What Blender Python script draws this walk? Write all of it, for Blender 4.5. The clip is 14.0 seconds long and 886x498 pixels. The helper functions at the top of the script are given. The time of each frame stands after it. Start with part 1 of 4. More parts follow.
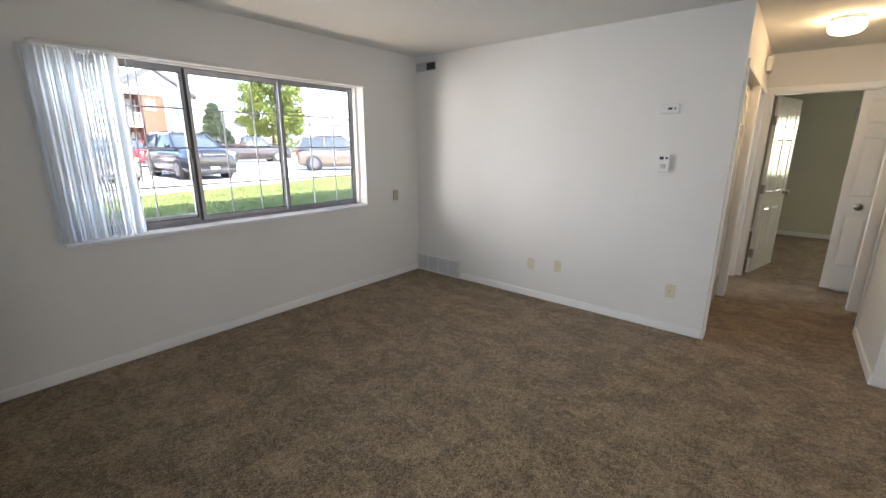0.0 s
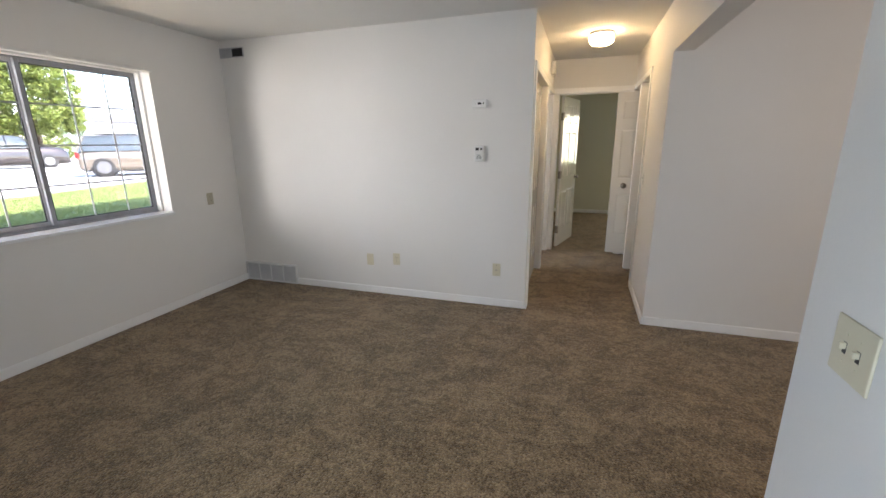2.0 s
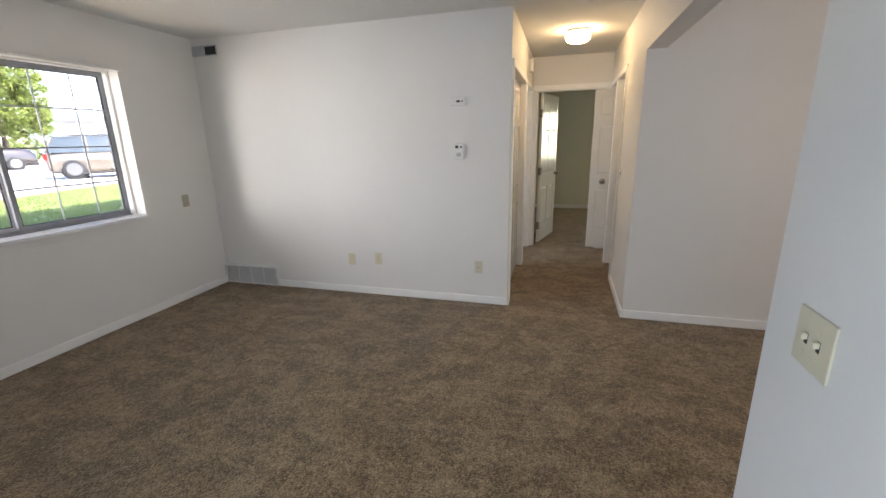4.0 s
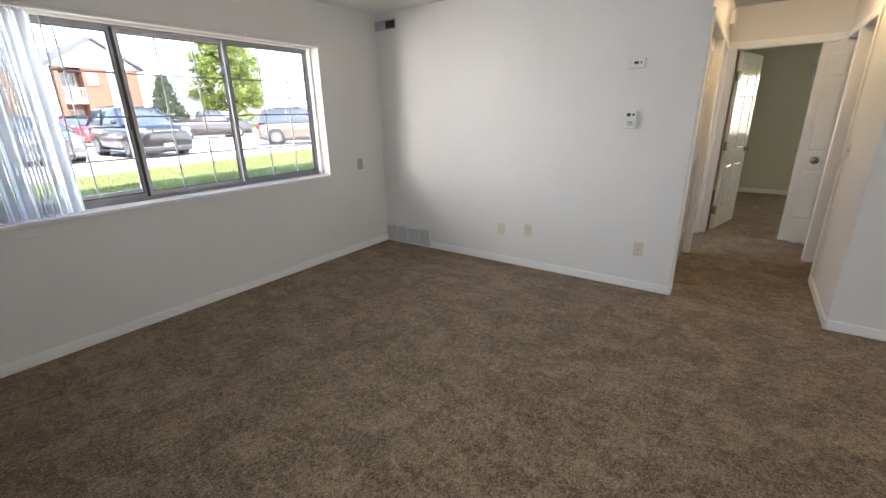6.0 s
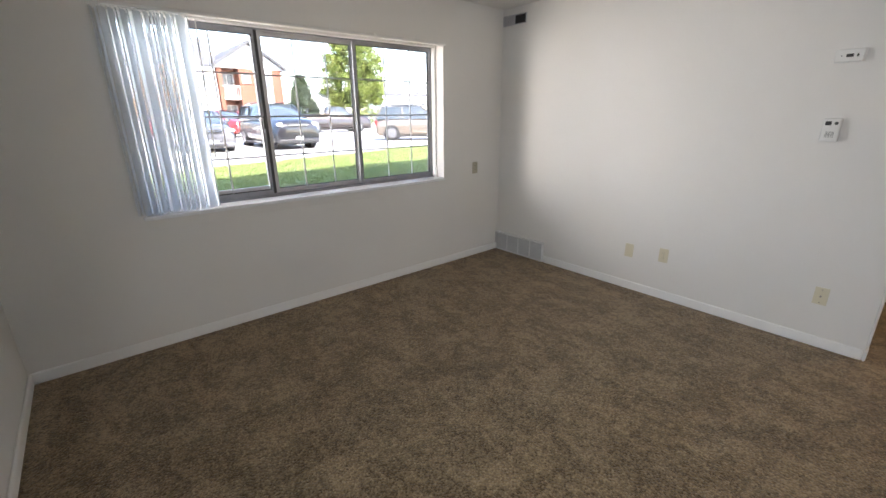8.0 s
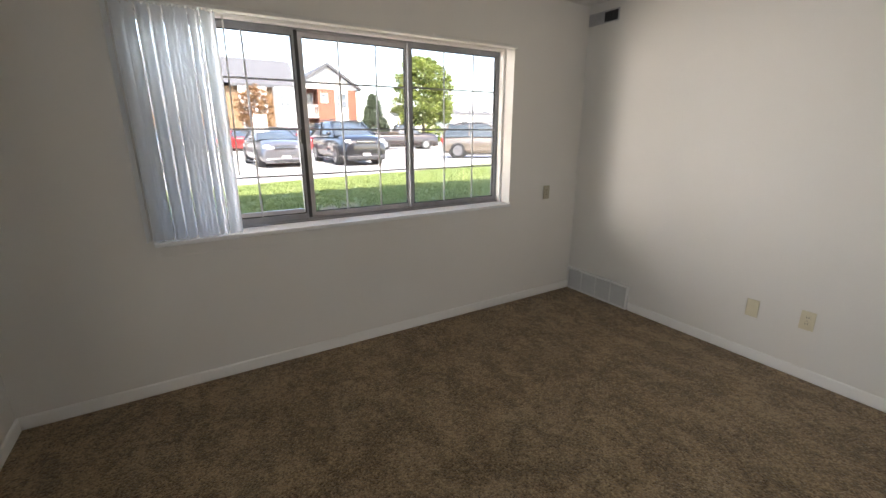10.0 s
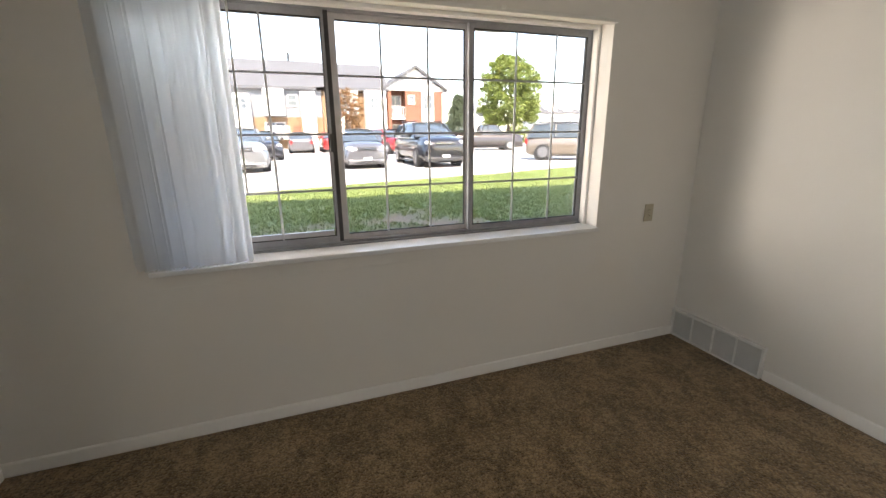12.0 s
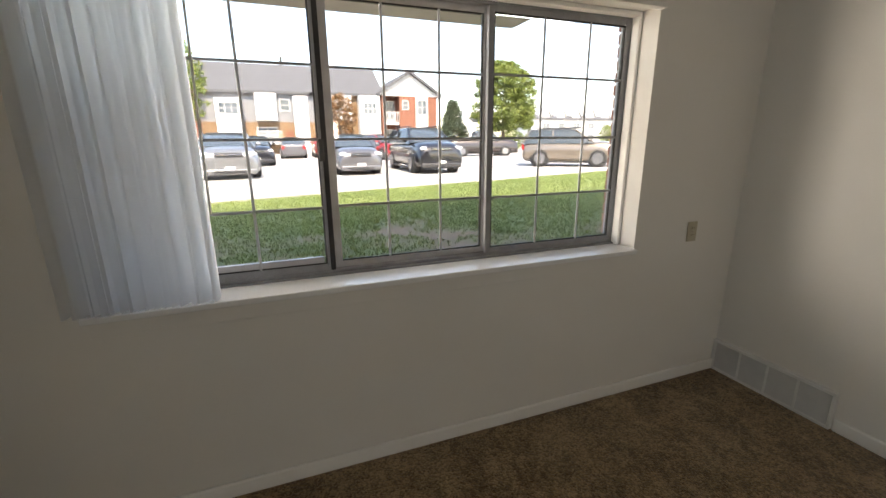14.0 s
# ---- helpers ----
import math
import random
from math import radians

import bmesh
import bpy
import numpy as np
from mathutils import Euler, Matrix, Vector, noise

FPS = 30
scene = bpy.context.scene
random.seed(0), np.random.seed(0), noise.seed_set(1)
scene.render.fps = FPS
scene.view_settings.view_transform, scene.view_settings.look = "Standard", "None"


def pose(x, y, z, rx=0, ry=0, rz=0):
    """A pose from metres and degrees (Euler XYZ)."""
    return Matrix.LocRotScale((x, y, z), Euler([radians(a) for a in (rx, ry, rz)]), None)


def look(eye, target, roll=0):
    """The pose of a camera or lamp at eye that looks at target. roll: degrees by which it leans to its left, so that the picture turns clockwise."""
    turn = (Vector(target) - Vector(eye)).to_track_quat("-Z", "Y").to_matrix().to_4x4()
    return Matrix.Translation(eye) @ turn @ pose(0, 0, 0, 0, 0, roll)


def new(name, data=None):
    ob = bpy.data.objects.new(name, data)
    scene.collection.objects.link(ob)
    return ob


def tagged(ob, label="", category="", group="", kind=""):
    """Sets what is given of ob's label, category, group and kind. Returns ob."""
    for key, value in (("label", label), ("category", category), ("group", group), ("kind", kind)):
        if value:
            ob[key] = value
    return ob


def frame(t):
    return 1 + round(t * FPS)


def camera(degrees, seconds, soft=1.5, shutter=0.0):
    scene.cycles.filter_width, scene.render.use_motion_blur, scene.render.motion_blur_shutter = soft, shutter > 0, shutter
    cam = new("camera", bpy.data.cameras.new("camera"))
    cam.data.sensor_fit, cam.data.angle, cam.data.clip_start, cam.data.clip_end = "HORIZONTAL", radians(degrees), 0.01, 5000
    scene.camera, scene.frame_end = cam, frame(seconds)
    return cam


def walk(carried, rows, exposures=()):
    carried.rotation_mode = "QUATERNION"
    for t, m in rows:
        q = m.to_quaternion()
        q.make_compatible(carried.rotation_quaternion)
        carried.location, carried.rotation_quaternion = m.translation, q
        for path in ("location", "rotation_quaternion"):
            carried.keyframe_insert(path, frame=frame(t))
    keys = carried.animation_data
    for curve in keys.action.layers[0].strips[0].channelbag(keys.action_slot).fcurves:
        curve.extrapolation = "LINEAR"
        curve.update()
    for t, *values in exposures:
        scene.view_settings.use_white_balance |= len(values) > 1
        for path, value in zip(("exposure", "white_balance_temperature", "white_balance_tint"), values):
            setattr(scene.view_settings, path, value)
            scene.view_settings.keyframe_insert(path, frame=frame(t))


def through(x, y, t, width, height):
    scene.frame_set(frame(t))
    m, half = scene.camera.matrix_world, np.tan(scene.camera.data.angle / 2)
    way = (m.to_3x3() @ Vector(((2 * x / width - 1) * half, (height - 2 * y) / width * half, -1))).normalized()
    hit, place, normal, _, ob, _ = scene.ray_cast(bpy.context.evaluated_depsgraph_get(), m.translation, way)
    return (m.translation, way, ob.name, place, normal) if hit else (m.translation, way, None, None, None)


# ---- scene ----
cam = camera(93.6, 14.0)
PATH = [
    (0, (0.019, 0.015, 1.498), (-1.216, 1.511, 1.012), 0.2),
    (0.5, (0.046, 0.044, 1.481), (-1.051, 1.645, 0.995), -0.0),
    (1, (0.053, 0.08, 1.483), (-0.879, 1.778, 0.988), -0.2),
    (1.5, (0.063, 0.105, 1.476), (-0.702, 1.884, 0.977), -0.4),
    (2, (0.07, 0.127, 1.466), (-0.537, 1.966, 0.967), -0.6),
    (2.2, (0.072, 0.131, 1.474), (-0.479, 1.987, 0.971), -0.7),
    (4.3, (0.091, 0.134, 1.475), (-0.443, 1.991, 0.959), -1.2),
    (4.5, (0.069, 0.117, 1.463), (-0.519, 1.957, 0.943), -1.2),
    (5, (0.049, 0.095, 1.459), (-0.713, 1.861, 0.91), -1.4),
    (5.5, (0.028, 0.086, 1.439), (-0.914, 1.753, 0.863), -1.4),
    (6, (0.002, 0.101, 1.436), (-1.112, 1.644, 0.821), -1.3),
    (6.5, (-0.034, 0.146, 1.443), (-1.29, 1.567, 0.808), -1.0),
    (7, (-0.056, 0.17, 1.45), (-1.414, 1.492, 0.81), -0.6),
    (7.5, (-0.115, 0.224, 1.445), (-1.542, 1.475, 0.813), -0.3),
    (8, (-0.288, 0.26, 1.476), (-1.744, 1.483, 0.858), -0.5),
    (8.2, (-0.331, 0.273, 1.48), (-1.798, 1.484, 0.864), -0.6),
    (10.3, (-0.879, 0.727, 1.444), (-2.556, 1.679, 0.913), 0.0),
    (10.5, (-0.958, 0.762, 1.468), (-2.653, 1.682, 0.937), 0.0),
    (11, (-1.071, 0.848, 1.473), (-2.811, 1.678, 0.939), -0.4),
    (11.5, (-1.193, 0.987, 1.47), (-2.981, 1.712, 0.945), -0.6),
    (12, (-1.292, 1.099, 1.466), (-3.106, 1.75, 0.931), -0.6),
    (12.5, (-1.373, 1.145, 1.45), (-3.201, 1.756, 0.917), -0.7),
    (13, (-1.51, 1.161, 1.467), (-3.339, 1.77, 0.935), -0.7),
    (13.5, (-1.652, 1.153, 1.476), (-3.475, 1.786, 0.953), -0.7),
    (14, (-1.725, 1.156, 1.466), (-3.534, 1.839, 0.955), -0.4),
]
walk(cam, [(t, look(eye, target, roll)) for t, eye, target, roll in PATH],
     [(0.0, 3.85, 6500, 15), (6.0, 3.88, 6500, 15), (7.5, 3.87, 6550, 15), (10.5, 3.43, 7250, 15), (12.5, 3.43, 7550, 14), (14.0, 2.97, 7700, 13)])

# ---- daylight ----
world = bpy.data.worlds.new("sky")
scene.world = world
world.use_nodes = True
wn = world.node_tree.nodes
sky = wn.new("ShaderNodeTexSky")
sky.sky_type, sky.sun_disc = "NISHITA", False
sky.sun_elevation, sky.sun_rotation = radians(50), radians(80)
sky.air_density, sky.dust_density = 1.0, 1.2
wn["Background"].inputs["Strength"].default_value = 0.15
world.node_tree.links.new(sky.outputs[0], wn["Background"].inputs["Color"])
sun = new("sun", bpy.data.lights.new("sun", "SUN"))
sun.data.energy, sun.data.angle, sun.data.color = 2.0, radians(0.6), (1.0, 0.95, 0.86)
sun.matrix_world = look((40, -5, 48), (0, 0, 0))


def window_light(name, at, facing, wide, high, watts, colour, spread=180):
    """An added area lamp in or outside an opening, in place of the open sky and the sunlit ground before it."""
    d = bpy.data.lights.new(name, "AREA")
    d.shape, d.size, d.size_y, d.energy, d.color = "RECTANGLE", wide, high, watts, colour
    d.spread = radians(spread)
    ob = new(name, d)
    ob.matrix_world = look(at, Vector(at) + Vector(facing))
    return ob


# lamps added out of view beside, above and below the living room window
window_light("window_light_side", (-4.80, -0.40, 1.50), (0.62, 0.78, 0.0), 0.9, 1.3, 3.6, (1.0, 0.975, 0.93), 115)
window_light("window_light_head", (-4.02, 1.68, 2.245), (1.0, 0.0, -0.16), 2.4, 0.22, 1.7, (0.76, 0.91, 1.0), 80)
window_light("window_light_foot", (-3.90, 1.60, 0.58), (0.84, 0.05, 0.53), 2.0, 0.24, 1.55, (1.0, 0.82, 0.58), 130)
window_light("window_light_front_room", (-3.50, 4.97, 1.50), (1, 0, 0), 1.4, 0.95, 1.3, (0.90, 0.96, 1.0), 110)
# yellow-green lamp, so its reflection in the door stands in for sunlit lawn
window_light("window_light_bedroom", (1.97, 9.26, 1.48), (0, -1, 0), 1.4, 0.95, 1.2, (1.0, 0.92, 0.58))
# added fill lamp in an unseen opening, to brighten the dining wall
window_light("window_light_kitchen", (3.58, 2.15, 1.65), (-1, 0, 0), 0.28, 0.36, 1.5, (1.0, 0.89, 0.78))
# bluish fill lamp added behind the camera to brighten the near wall
window_light("daylight_entrance", (-0.15, -0.33, 1.05), (0, 1, 0), 0.78, 1.9, 1.5, (0.72, 0.87, 1.0))

# ---- materials ----
def material(name, colour, rough=0.6, metal=0.0, scale=8.0, amount=0.12, fine=120.0, bump=0.05, second=None, spec=0.5, random_tone=0.0):
    """A painted, cast or woven surface: two scales of tone and a fine relief."""
    m = bpy.data.materials.new(name)
    m.use_nodes = True
    n, l = m.node_tree.nodes, m.node_tree.links
    b = n["Principled BSDF"]
    b.inputs["Roughness"].default_value, b.inputs["Metallic"].default_value = rough, metal
    b.inputs["Specular IOR Level"].default_value = spec
    at = n.new("ShaderNodeTexCoord")
    big, small = n.new("ShaderNodeTexNoise"), n.new("ShaderNodeTexNoise")
    big.inputs["Scale"].default_value, small.inputs["Scale"].default_value = scale, fine
    big.inputs["Detail"].default_value, small.inputs["Detail"].default_value = 5, 3
    for t in (big, small):
        l.new(at.outputs["Object"], t.inputs["Vector"])
    add = n.new("ShaderNodeMath")
    add.operation = "MULTIPLY_ADD"
    add.inputs[1].default_value, add.inputs[2].default_value = 0.35, 0.0
    l.new(small.outputs["Fac"], add.inputs[0])
    tot = n.new("ShaderNodeMath")
    tot.operation = "MULTIPLY_ADD"
    tot.inputs[1].default_value = 0.65
    l.new(big.outputs["Fac"], tot.inputs[0])
    l.new(add.outputs[0], tot.inputs[2])
    last = tot.outputs[0]
    if random_tone:
        info = n.new("ShaderNodeObjectInfo")
        r = n.new("ShaderNodeMath")
        r.operation = "MULTIPLY_ADD"
        r.inputs[1].default_value = random_tone
        l.new(info.outputs["Random"], r.inputs[0])
        l.new(last, r.inputs[2])
        last = r.outputs[0]
    ramp = n.new("ShaderNodeValToRGB")
    lo = [c * (1 - amount) for c in colour]
    hi = second or [min(1, c * (1 + amount)) for c in colour]
    ramp.color_ramp.elements[0].position, ramp.color_ramp.elements[1].position = 0.3, 0.7 + random_tone
    ramp.color_ramp.elements[0].color, ramp.color_ramp.elements[1].color = (*lo, 1), (*hi, 1)
    l.new(last, ramp.inputs[0])
    l.new(ramp.outputs[0], b.inputs["Base Color"])
    if bump:
        bp = n.new("ShaderNodeBump")
        bp.inputs["Strength"].default_value, bp.inputs["Distance"].default_value = bump, 0.004
        l.new(small.outputs["Fac"], bp.inputs["Height"])
        l.new(bp.outputs[0], b.inputs["Normal"])
    return m


def glass_material(name, tint=(0.93, 0.96, 0.95), rough=0.0):
    m = bpy.data.materials.new(name)
    m.use_nodes = True
    b = m.node_tree.nodes["Principled BSDF"]
    b.inputs["Base Color"].default_value = (*tint, 1)
    b.inputs["Transmission Weight"].default_value, b.inputs["Roughness"].default_value, b.inputs["IOR"].default_value = 1.0, rough, 1.45
    return m


def glow_material(name, colour, strength):
    m = bpy.data.materials.new(name)
    m.use_nodes = True
    b = m.node_tree.nodes["Principled BSDF"]
    b.inputs["Base Color"].default_value = (0.9, 0.88, 0.82, 1)
    b.inputs["Emission Color"].default_value, b.inputs["Emission Strength"].default_value = (*colour, 1), strength
    return m


def carpet_material():
    """Cut-pile carpet: broad brushed patches, tufts and a deep pile relief."""
    m = bpy.data.materials.new("carpet pile")
    m.use_nodes = True
    n, l = m.node_tree.nodes, m.node_tree.links
    b = n["Principled BSDF"]
    b.inputs["Roughness"].default_value, b.inputs["Specular IOR Level"].default_value = 0.95, 0.1
    b.inputs["Sheen Weight"].default_value, b.inputs["Sheen Roughness"].default_value = 0.25, 0.5
    at = n.new("ShaderNodeTexCoord")
    patch, mid, tuft = (n.new("ShaderNodeTexNoise") for _ in range(3))
    cells = n.new("ShaderNodeTexVoronoi")
    for t, sc, d in ((patch, 5.2, 4), (mid, 26, 3), (tuft, 105, 4)):
        t.inputs["Scale"].default_value, t.inputs["Detail"].default_value = sc, d
        l.new(at.outputs["Object"], t.inputs["Vector"])
    patch.inputs["Distortion"].default_value = 0.7
    cells.inputs["Scale"].default_value = 110
    l.new(at.outputs["Object"], cells.inputs["Vector"])
    # brushed strokes: stretched noise laid askew to the walls
    turn, stroke = n.new("ShaderNodeMapping"), n.new("ShaderNodeTexNoise")
    turn.inputs["Rotation"].default_value, turn.inputs["Scale"].default_value = (0, 0, 0.7), (1.6, 4.2, 1.0)
    stroke.inputs["Scale"].default_value, stroke.inputs["Detail"].default_value, stroke.inputs["Distortion"].default_value = 1.7, 3, 0.5
    l.new(at.outputs["Object"], turn.inputs["Vector"])
    l.new(turn.outputs[0], stroke.inputs["Vector"])
    bands = []
    for tex, lo, hi in ((patch, 0.42, 0.60), (stroke, 0.46, 0.60)):
        mr = n.new("ShaderNodeMapRange")
        mr.interpolation_type = "SMOOTHSTEP"
        mr.inputs["From Min"].default_value, mr.inputs["From Max"].default_value = lo, hi
        l.new(tex.outputs["Fac"], mr.inputs["Value"])
        bands.append(mr.outputs[0])
    ramp = n.new("ShaderNodeValToRGB")
    e = ramp.color_ramp.elements
    e[0].position, e[0].color = 0.325, (0.103, 0.064, 0.028, 1)
    e[1].position, e[1].color = 0.555, (0.43, 0.310, 0.180, 1)
    both = n.new("ShaderNodeMath")
    both.operation = "MULTIPLY_ADD"
    both.inputs[1].default_value = 0.6
    l.new(bands[1], both.inputs[0])
    l.new(bands[0], both.inputs[2])
    mixed = n.new("ShaderNodeMath")
    mixed.operation = "MULTIPLY_ADD"
    mixed.inputs[1].default_value = 0.052
    l.new(both.outputs[0], mixed.inputs[0])
    m2 = n.new("ShaderNodeMath")
    m2.operation = "MULTIPLY_ADD"
    m2.inputs[1].default_value = 0.22
    l.new(mid.outputs["Fac"], m2.inputs[0])
    m3 = n.new("ShaderNodeMath")
    m3.operation = "MULTIPLY"
    m3.inputs[1].default_value = 0.36
    l.new(tuft.outputs["Fac"], m3.inputs[0])
    fleck = n.new("ShaderNodeMath")
    fleck.operation = "MULTIPLY_ADD"
    fleck.inputs[1].default_value = 0.165
    l.new(cells.outputs["Color"], fleck.inputs[0])
    l.new(m3.outputs[0], fleck.inputs[2])
    l.new(fleck.outputs[0], m2.inputs[2])
    l.new(m2.outputs[0], mixed.inputs[2])
    l.new(mixed.outputs[0], ramp.inputs[0])
    l.new(ramp.outputs[0], b.inputs["Base Color"])
    bp = n.new("ShaderNodeBump")
    bp.inputs["Strength"].default_value, bp.inputs["Distance"].default_value = 0.8, 0.007
    h = n.new("ShaderNodeMath")
    h.operation = "SUBTRACT"
    l.new(tuft.outputs["Fac"], h.inputs[0])
    l.new(cells.outputs["Distance"], h.inputs[1])
    l.new(h.outputs[0], bp.inputs["Height"])
    l.new(bp.outputs[0], b.inputs["Normal"])
    return m


WALL = material("eggshell wall paint", (0.77, 0.755, 0.725), 0.55, scale=1.4, amount=0.03, fine=260, bump=0.12, spec=0.3)
BEDWALL = material("pale olive wall paint", (0.68, 0.655, 0.53), 0.6, scale=1.4, amount=0.03, fine=260, bump=0.12, spec=0.3)
CEIL = material("flat ceiling paint", (0.78, 0.775, 0.75), 0.9, scale=1.2, amount=0.03, fine=160, bump=0.25, spec=0.1)
TRIM = material("semi-gloss white trim paint", (0.88, 0.875, 0.86), 0.32, scale=3, amount=0.03, fine=90, bump=0.04)
DOORPAINT = material("gloss white door paint", (0.80, 0.79, 0.755), 0.16, scale=3, amount=0.02, fine=70, bump=0.03)
SILL = material("glossy white sill paint", (0.86, 0.87, 0.88), 0.18, scale=4, amount=0.03, fine=60, bump=0.03)
CARPET = carpet_material()
# darker copy of the ivory plastic: backlit shade put into the colour
IVORY_SHADED = material("ivory plastic darkened for shade", (0.44, 0.405, 0.31), 0.4, scale=20, amount=0.05, fine=200, bump=0.01)
SLATS = material("grey enamelled louvre", (0.64, 0.64, 0.64), 0.45, scale=10, amount=0.06, fine=120, bump=0.03)
IVORY = material("ivory plastic", (0.66, 0.61, 0.46), 0.35, scale=20, amount=0.03, fine=200, bump=0.01)
WHITEPL = material("white plastic", (0.78, 0.78, 0.76), 0.35, scale=20, amount=0.03, fine=200, bump=0.01)
DARKPL = material("dark plastic", (0.03, 0.03, 0.03), 0.3, scale=20, amount=0.2, fine=200, bump=0.01)
LCD = material("grey display", (0.09, 0.10, 0.09), 0.15, scale=20, amount=0.1, fine=200, bump=0)
def vane_material():
    """Thin vinyl that lets some daylight through."""
    m = material("translucent vinyl vane", (0.82, 0.84, 0.87), 0.45, scale=6, amount=0.03, fine=80, bump=0.03)
    n, l = m.node_tree.nodes, m.node_tree.links
    thin, mix = n.new("ShaderNodeBsdfTranslucent"), n.new("ShaderNodeMixShader")
    thin.inputs["Color"].default_value = (0.92, 0.945, 0.97, 1)
    mix.inputs[0].default_value = 0.74
    l.new(n["Principled BSDF"].outputs[0], mix.inputs[1])
    l.new(thin.outputs[0], mix.inputs[2])
    l.new(mix.outputs[0], n["Material Output"].inputs["Surface"])
    return m


VANE = vane_material()
FRAME = material("weathered grey aluminium", (0.29, 0.295, 0.32), 0.42, 0.2, scale=12, amount=0.2, fine=150, bump=0.03)
FRAMELT = material("mill aluminium", (0.50, 0.50, 0.52), 0.4, 0.6, scale=12, amount=0.15, fine=150, bump=0.03)
DARKFRAME = material("dark aluminium", (0.035, 0.034, 0.038), 0.4, 0.4, scale=12, amount=0.2, fine=150, bump=0.03)
RUBBER = material("black gasket", (0.015, 0.015, 0.016), 0.6, scale=30, amount=0.2, fine=200, bump=0.05)
GRILLE = material("enamelled grille metal", (0.78, 0.78, 0.77), 0.4, scale=10, amount=0.06, fine=120, bump=0.03)
# near-black colour that stands in for the shade inside the ducts
DUCT_SHADE = material("painted duct shade", (0.035, 0.033, 0.035), 0.7, scale=10, amount=0.2, fine=120, bump=0.05)
NICKEL = material("aged nickel", (0.30, 0.27, 0.24), 0.3, 0.9, scale=20, amount=0.15, fine=200, bump=0.02)
# grey tint added to dim the bright view outdoors against the room
PANE = glass_material("window glass tinted to dim the outdoors", (0.60, 0.60, 0.595))
LAMPGLASS = glow_material("lit opal glass", (1.0, 0.71, 0.37), 3.1)
BRICK = material("red brick", (0.26, 0.085, 0.055), 0.85, scale=14, amount=0.35, fine=160, bump=0.4, random_tone=0.25)
MORTAR = material("mortar", (0.36, 0.33, 0.30), 0.95, scale=20, amount=0.2, fine=200, bump=0.3)
SOFFIT = material("painted soffit boards", (0.74, 0.66, 0.60), 0.7, scale=5, amount=0.1, fine=80, bump=0.1)


# ---- shaping helpers ----
def box(bm, x0, x1, y0, y1, z0, z1):
    v = [bm.verts.new((x, y, z)) for x in (x0, x1) for y in (y0, y1) for z in (z0, z1)]
    for f in ((0, 1, 3, 2), (4, 6, 7, 5), (0, 4, 5, 1), (2, 3, 7, 6), (0, 2, 6, 4), (1, 5, 7, 3)):
        bm.faces.new([v[i] for i in f])
    return bm


def boxes(*rows):
    bm = bmesh.new()
    for r in rows:
        box(bm, *r)
    return bm


def bevel(bm, width, segments=2):
    bmesh.ops.bevel(bm, geom=bm.edges[:], offset=width, segments=segments, affect="EDGES", profile=0.5)
    return bm


def rod(bm, centre, axis, radius, length, segments=20, radius2=None):
    turn = Vector(axis).to_track_quat("Z", "Y").to_matrix().to_4x4()
    bmesh.ops.create_cone(bm, cap_ends=True, segments=segments, radius1=radius, radius2=radius if radius2 is None else radius2,
                          depth=length, matrix=Matrix.Translation(centre) @ turn)
    return bm


def part(name, bm, mat, parent=None, label="", smooth=False):
    """One mesh object of a bmesh, under a thing or a part where one is given."""
    me = bpy.data.meshes.new(name)
    bmesh.ops.recalc_face_normals(bm, faces=bm.faces[:])
    bm.to_mesh(me)
    bm.free()
    me.materials.append(mat)
    if smooth:
        for p in me.polygons:
            p.use_smooth = True
    ob = new(name, me)
    if parent:
        ob.parent = parent
    if label:
        ob["label"] = label
    return ob


def thing(name, label, category, at=None, group="", kind=""):
    ob = new(name)
    ob.empty_display_size = 0.1
    if at is not None:
        ob.matrix_basis = at
    return tagged(ob, label, category, group, kind)


def structure(name, bm, mat, label="", category=""):
    return tagged(part(name, bm, mat), label, category, kind="structure")


# ---- plan, in metres ----
WX, FY = -3.40, 3.68          # window wall face, far wall face
BY = -0.25                    # wall behind the camera
HL, HR = -0.335, 0.625        # hall faces
TOP = 2.44
T = 0.12
OUT = -3.74                   # outer brick face
EY = 5.92                     # hall's end wall face
EAST = 3.60
WY0, WY1, WZ0, WZ1 = 0.478, 2.895, 0.88, 2.068

# floor and ceiling
structure("floor", boxes((OUT + 0.1, EAST, BY - T, 9.4, -0.12, 0.0)), CARPET, "brown cut-pile carpet with brushed patches", "carpet floor")
structure("ceiling", boxes((OUT + 0.1, EAST, BY - T, 9.4, TOP, TOP + 0.14)), CEIL, "flat white painted ceiling", "ceiling")

# window wall, with the two window openings along the front
B2Y0, B2Y1 = 4.2, 5.75
structure("wall_west", boxes(
    (OUT + 0.1, WX, BY - T, WY0, 0, TOP), (OUT + 0.1, WX, WY1, B2Y0, 0, TOP), (OUT + 0.1, WX, B2Y1, 9.4, 0, TOP),
    (OUT + 0.1, WX, WY0, WY1, 0, WZ0), (OUT + 0.1, WX, WY0, WY1, WZ1, TOP),
    (OUT + 0.1, WX, B2Y0, B2Y1, 0, 0.95), (OUT + 0.1, WX, B2Y0, B2Y1, 2.05, TOP)), WALL, "white painted drywall below and around the window", "wall")
# unseen doorway and closed lobby, added to house the near wall's fill lamp
structure("wall_south", boxes((WX, -0.60, BY - T, BY, 0, TOP), (0.30, HR + 0.14, BY - T, BY, 0, TOP), (-0.60, 0.30, BY - T, BY, 2.05, TOP)), WALL, "white painted drywall", "wall")
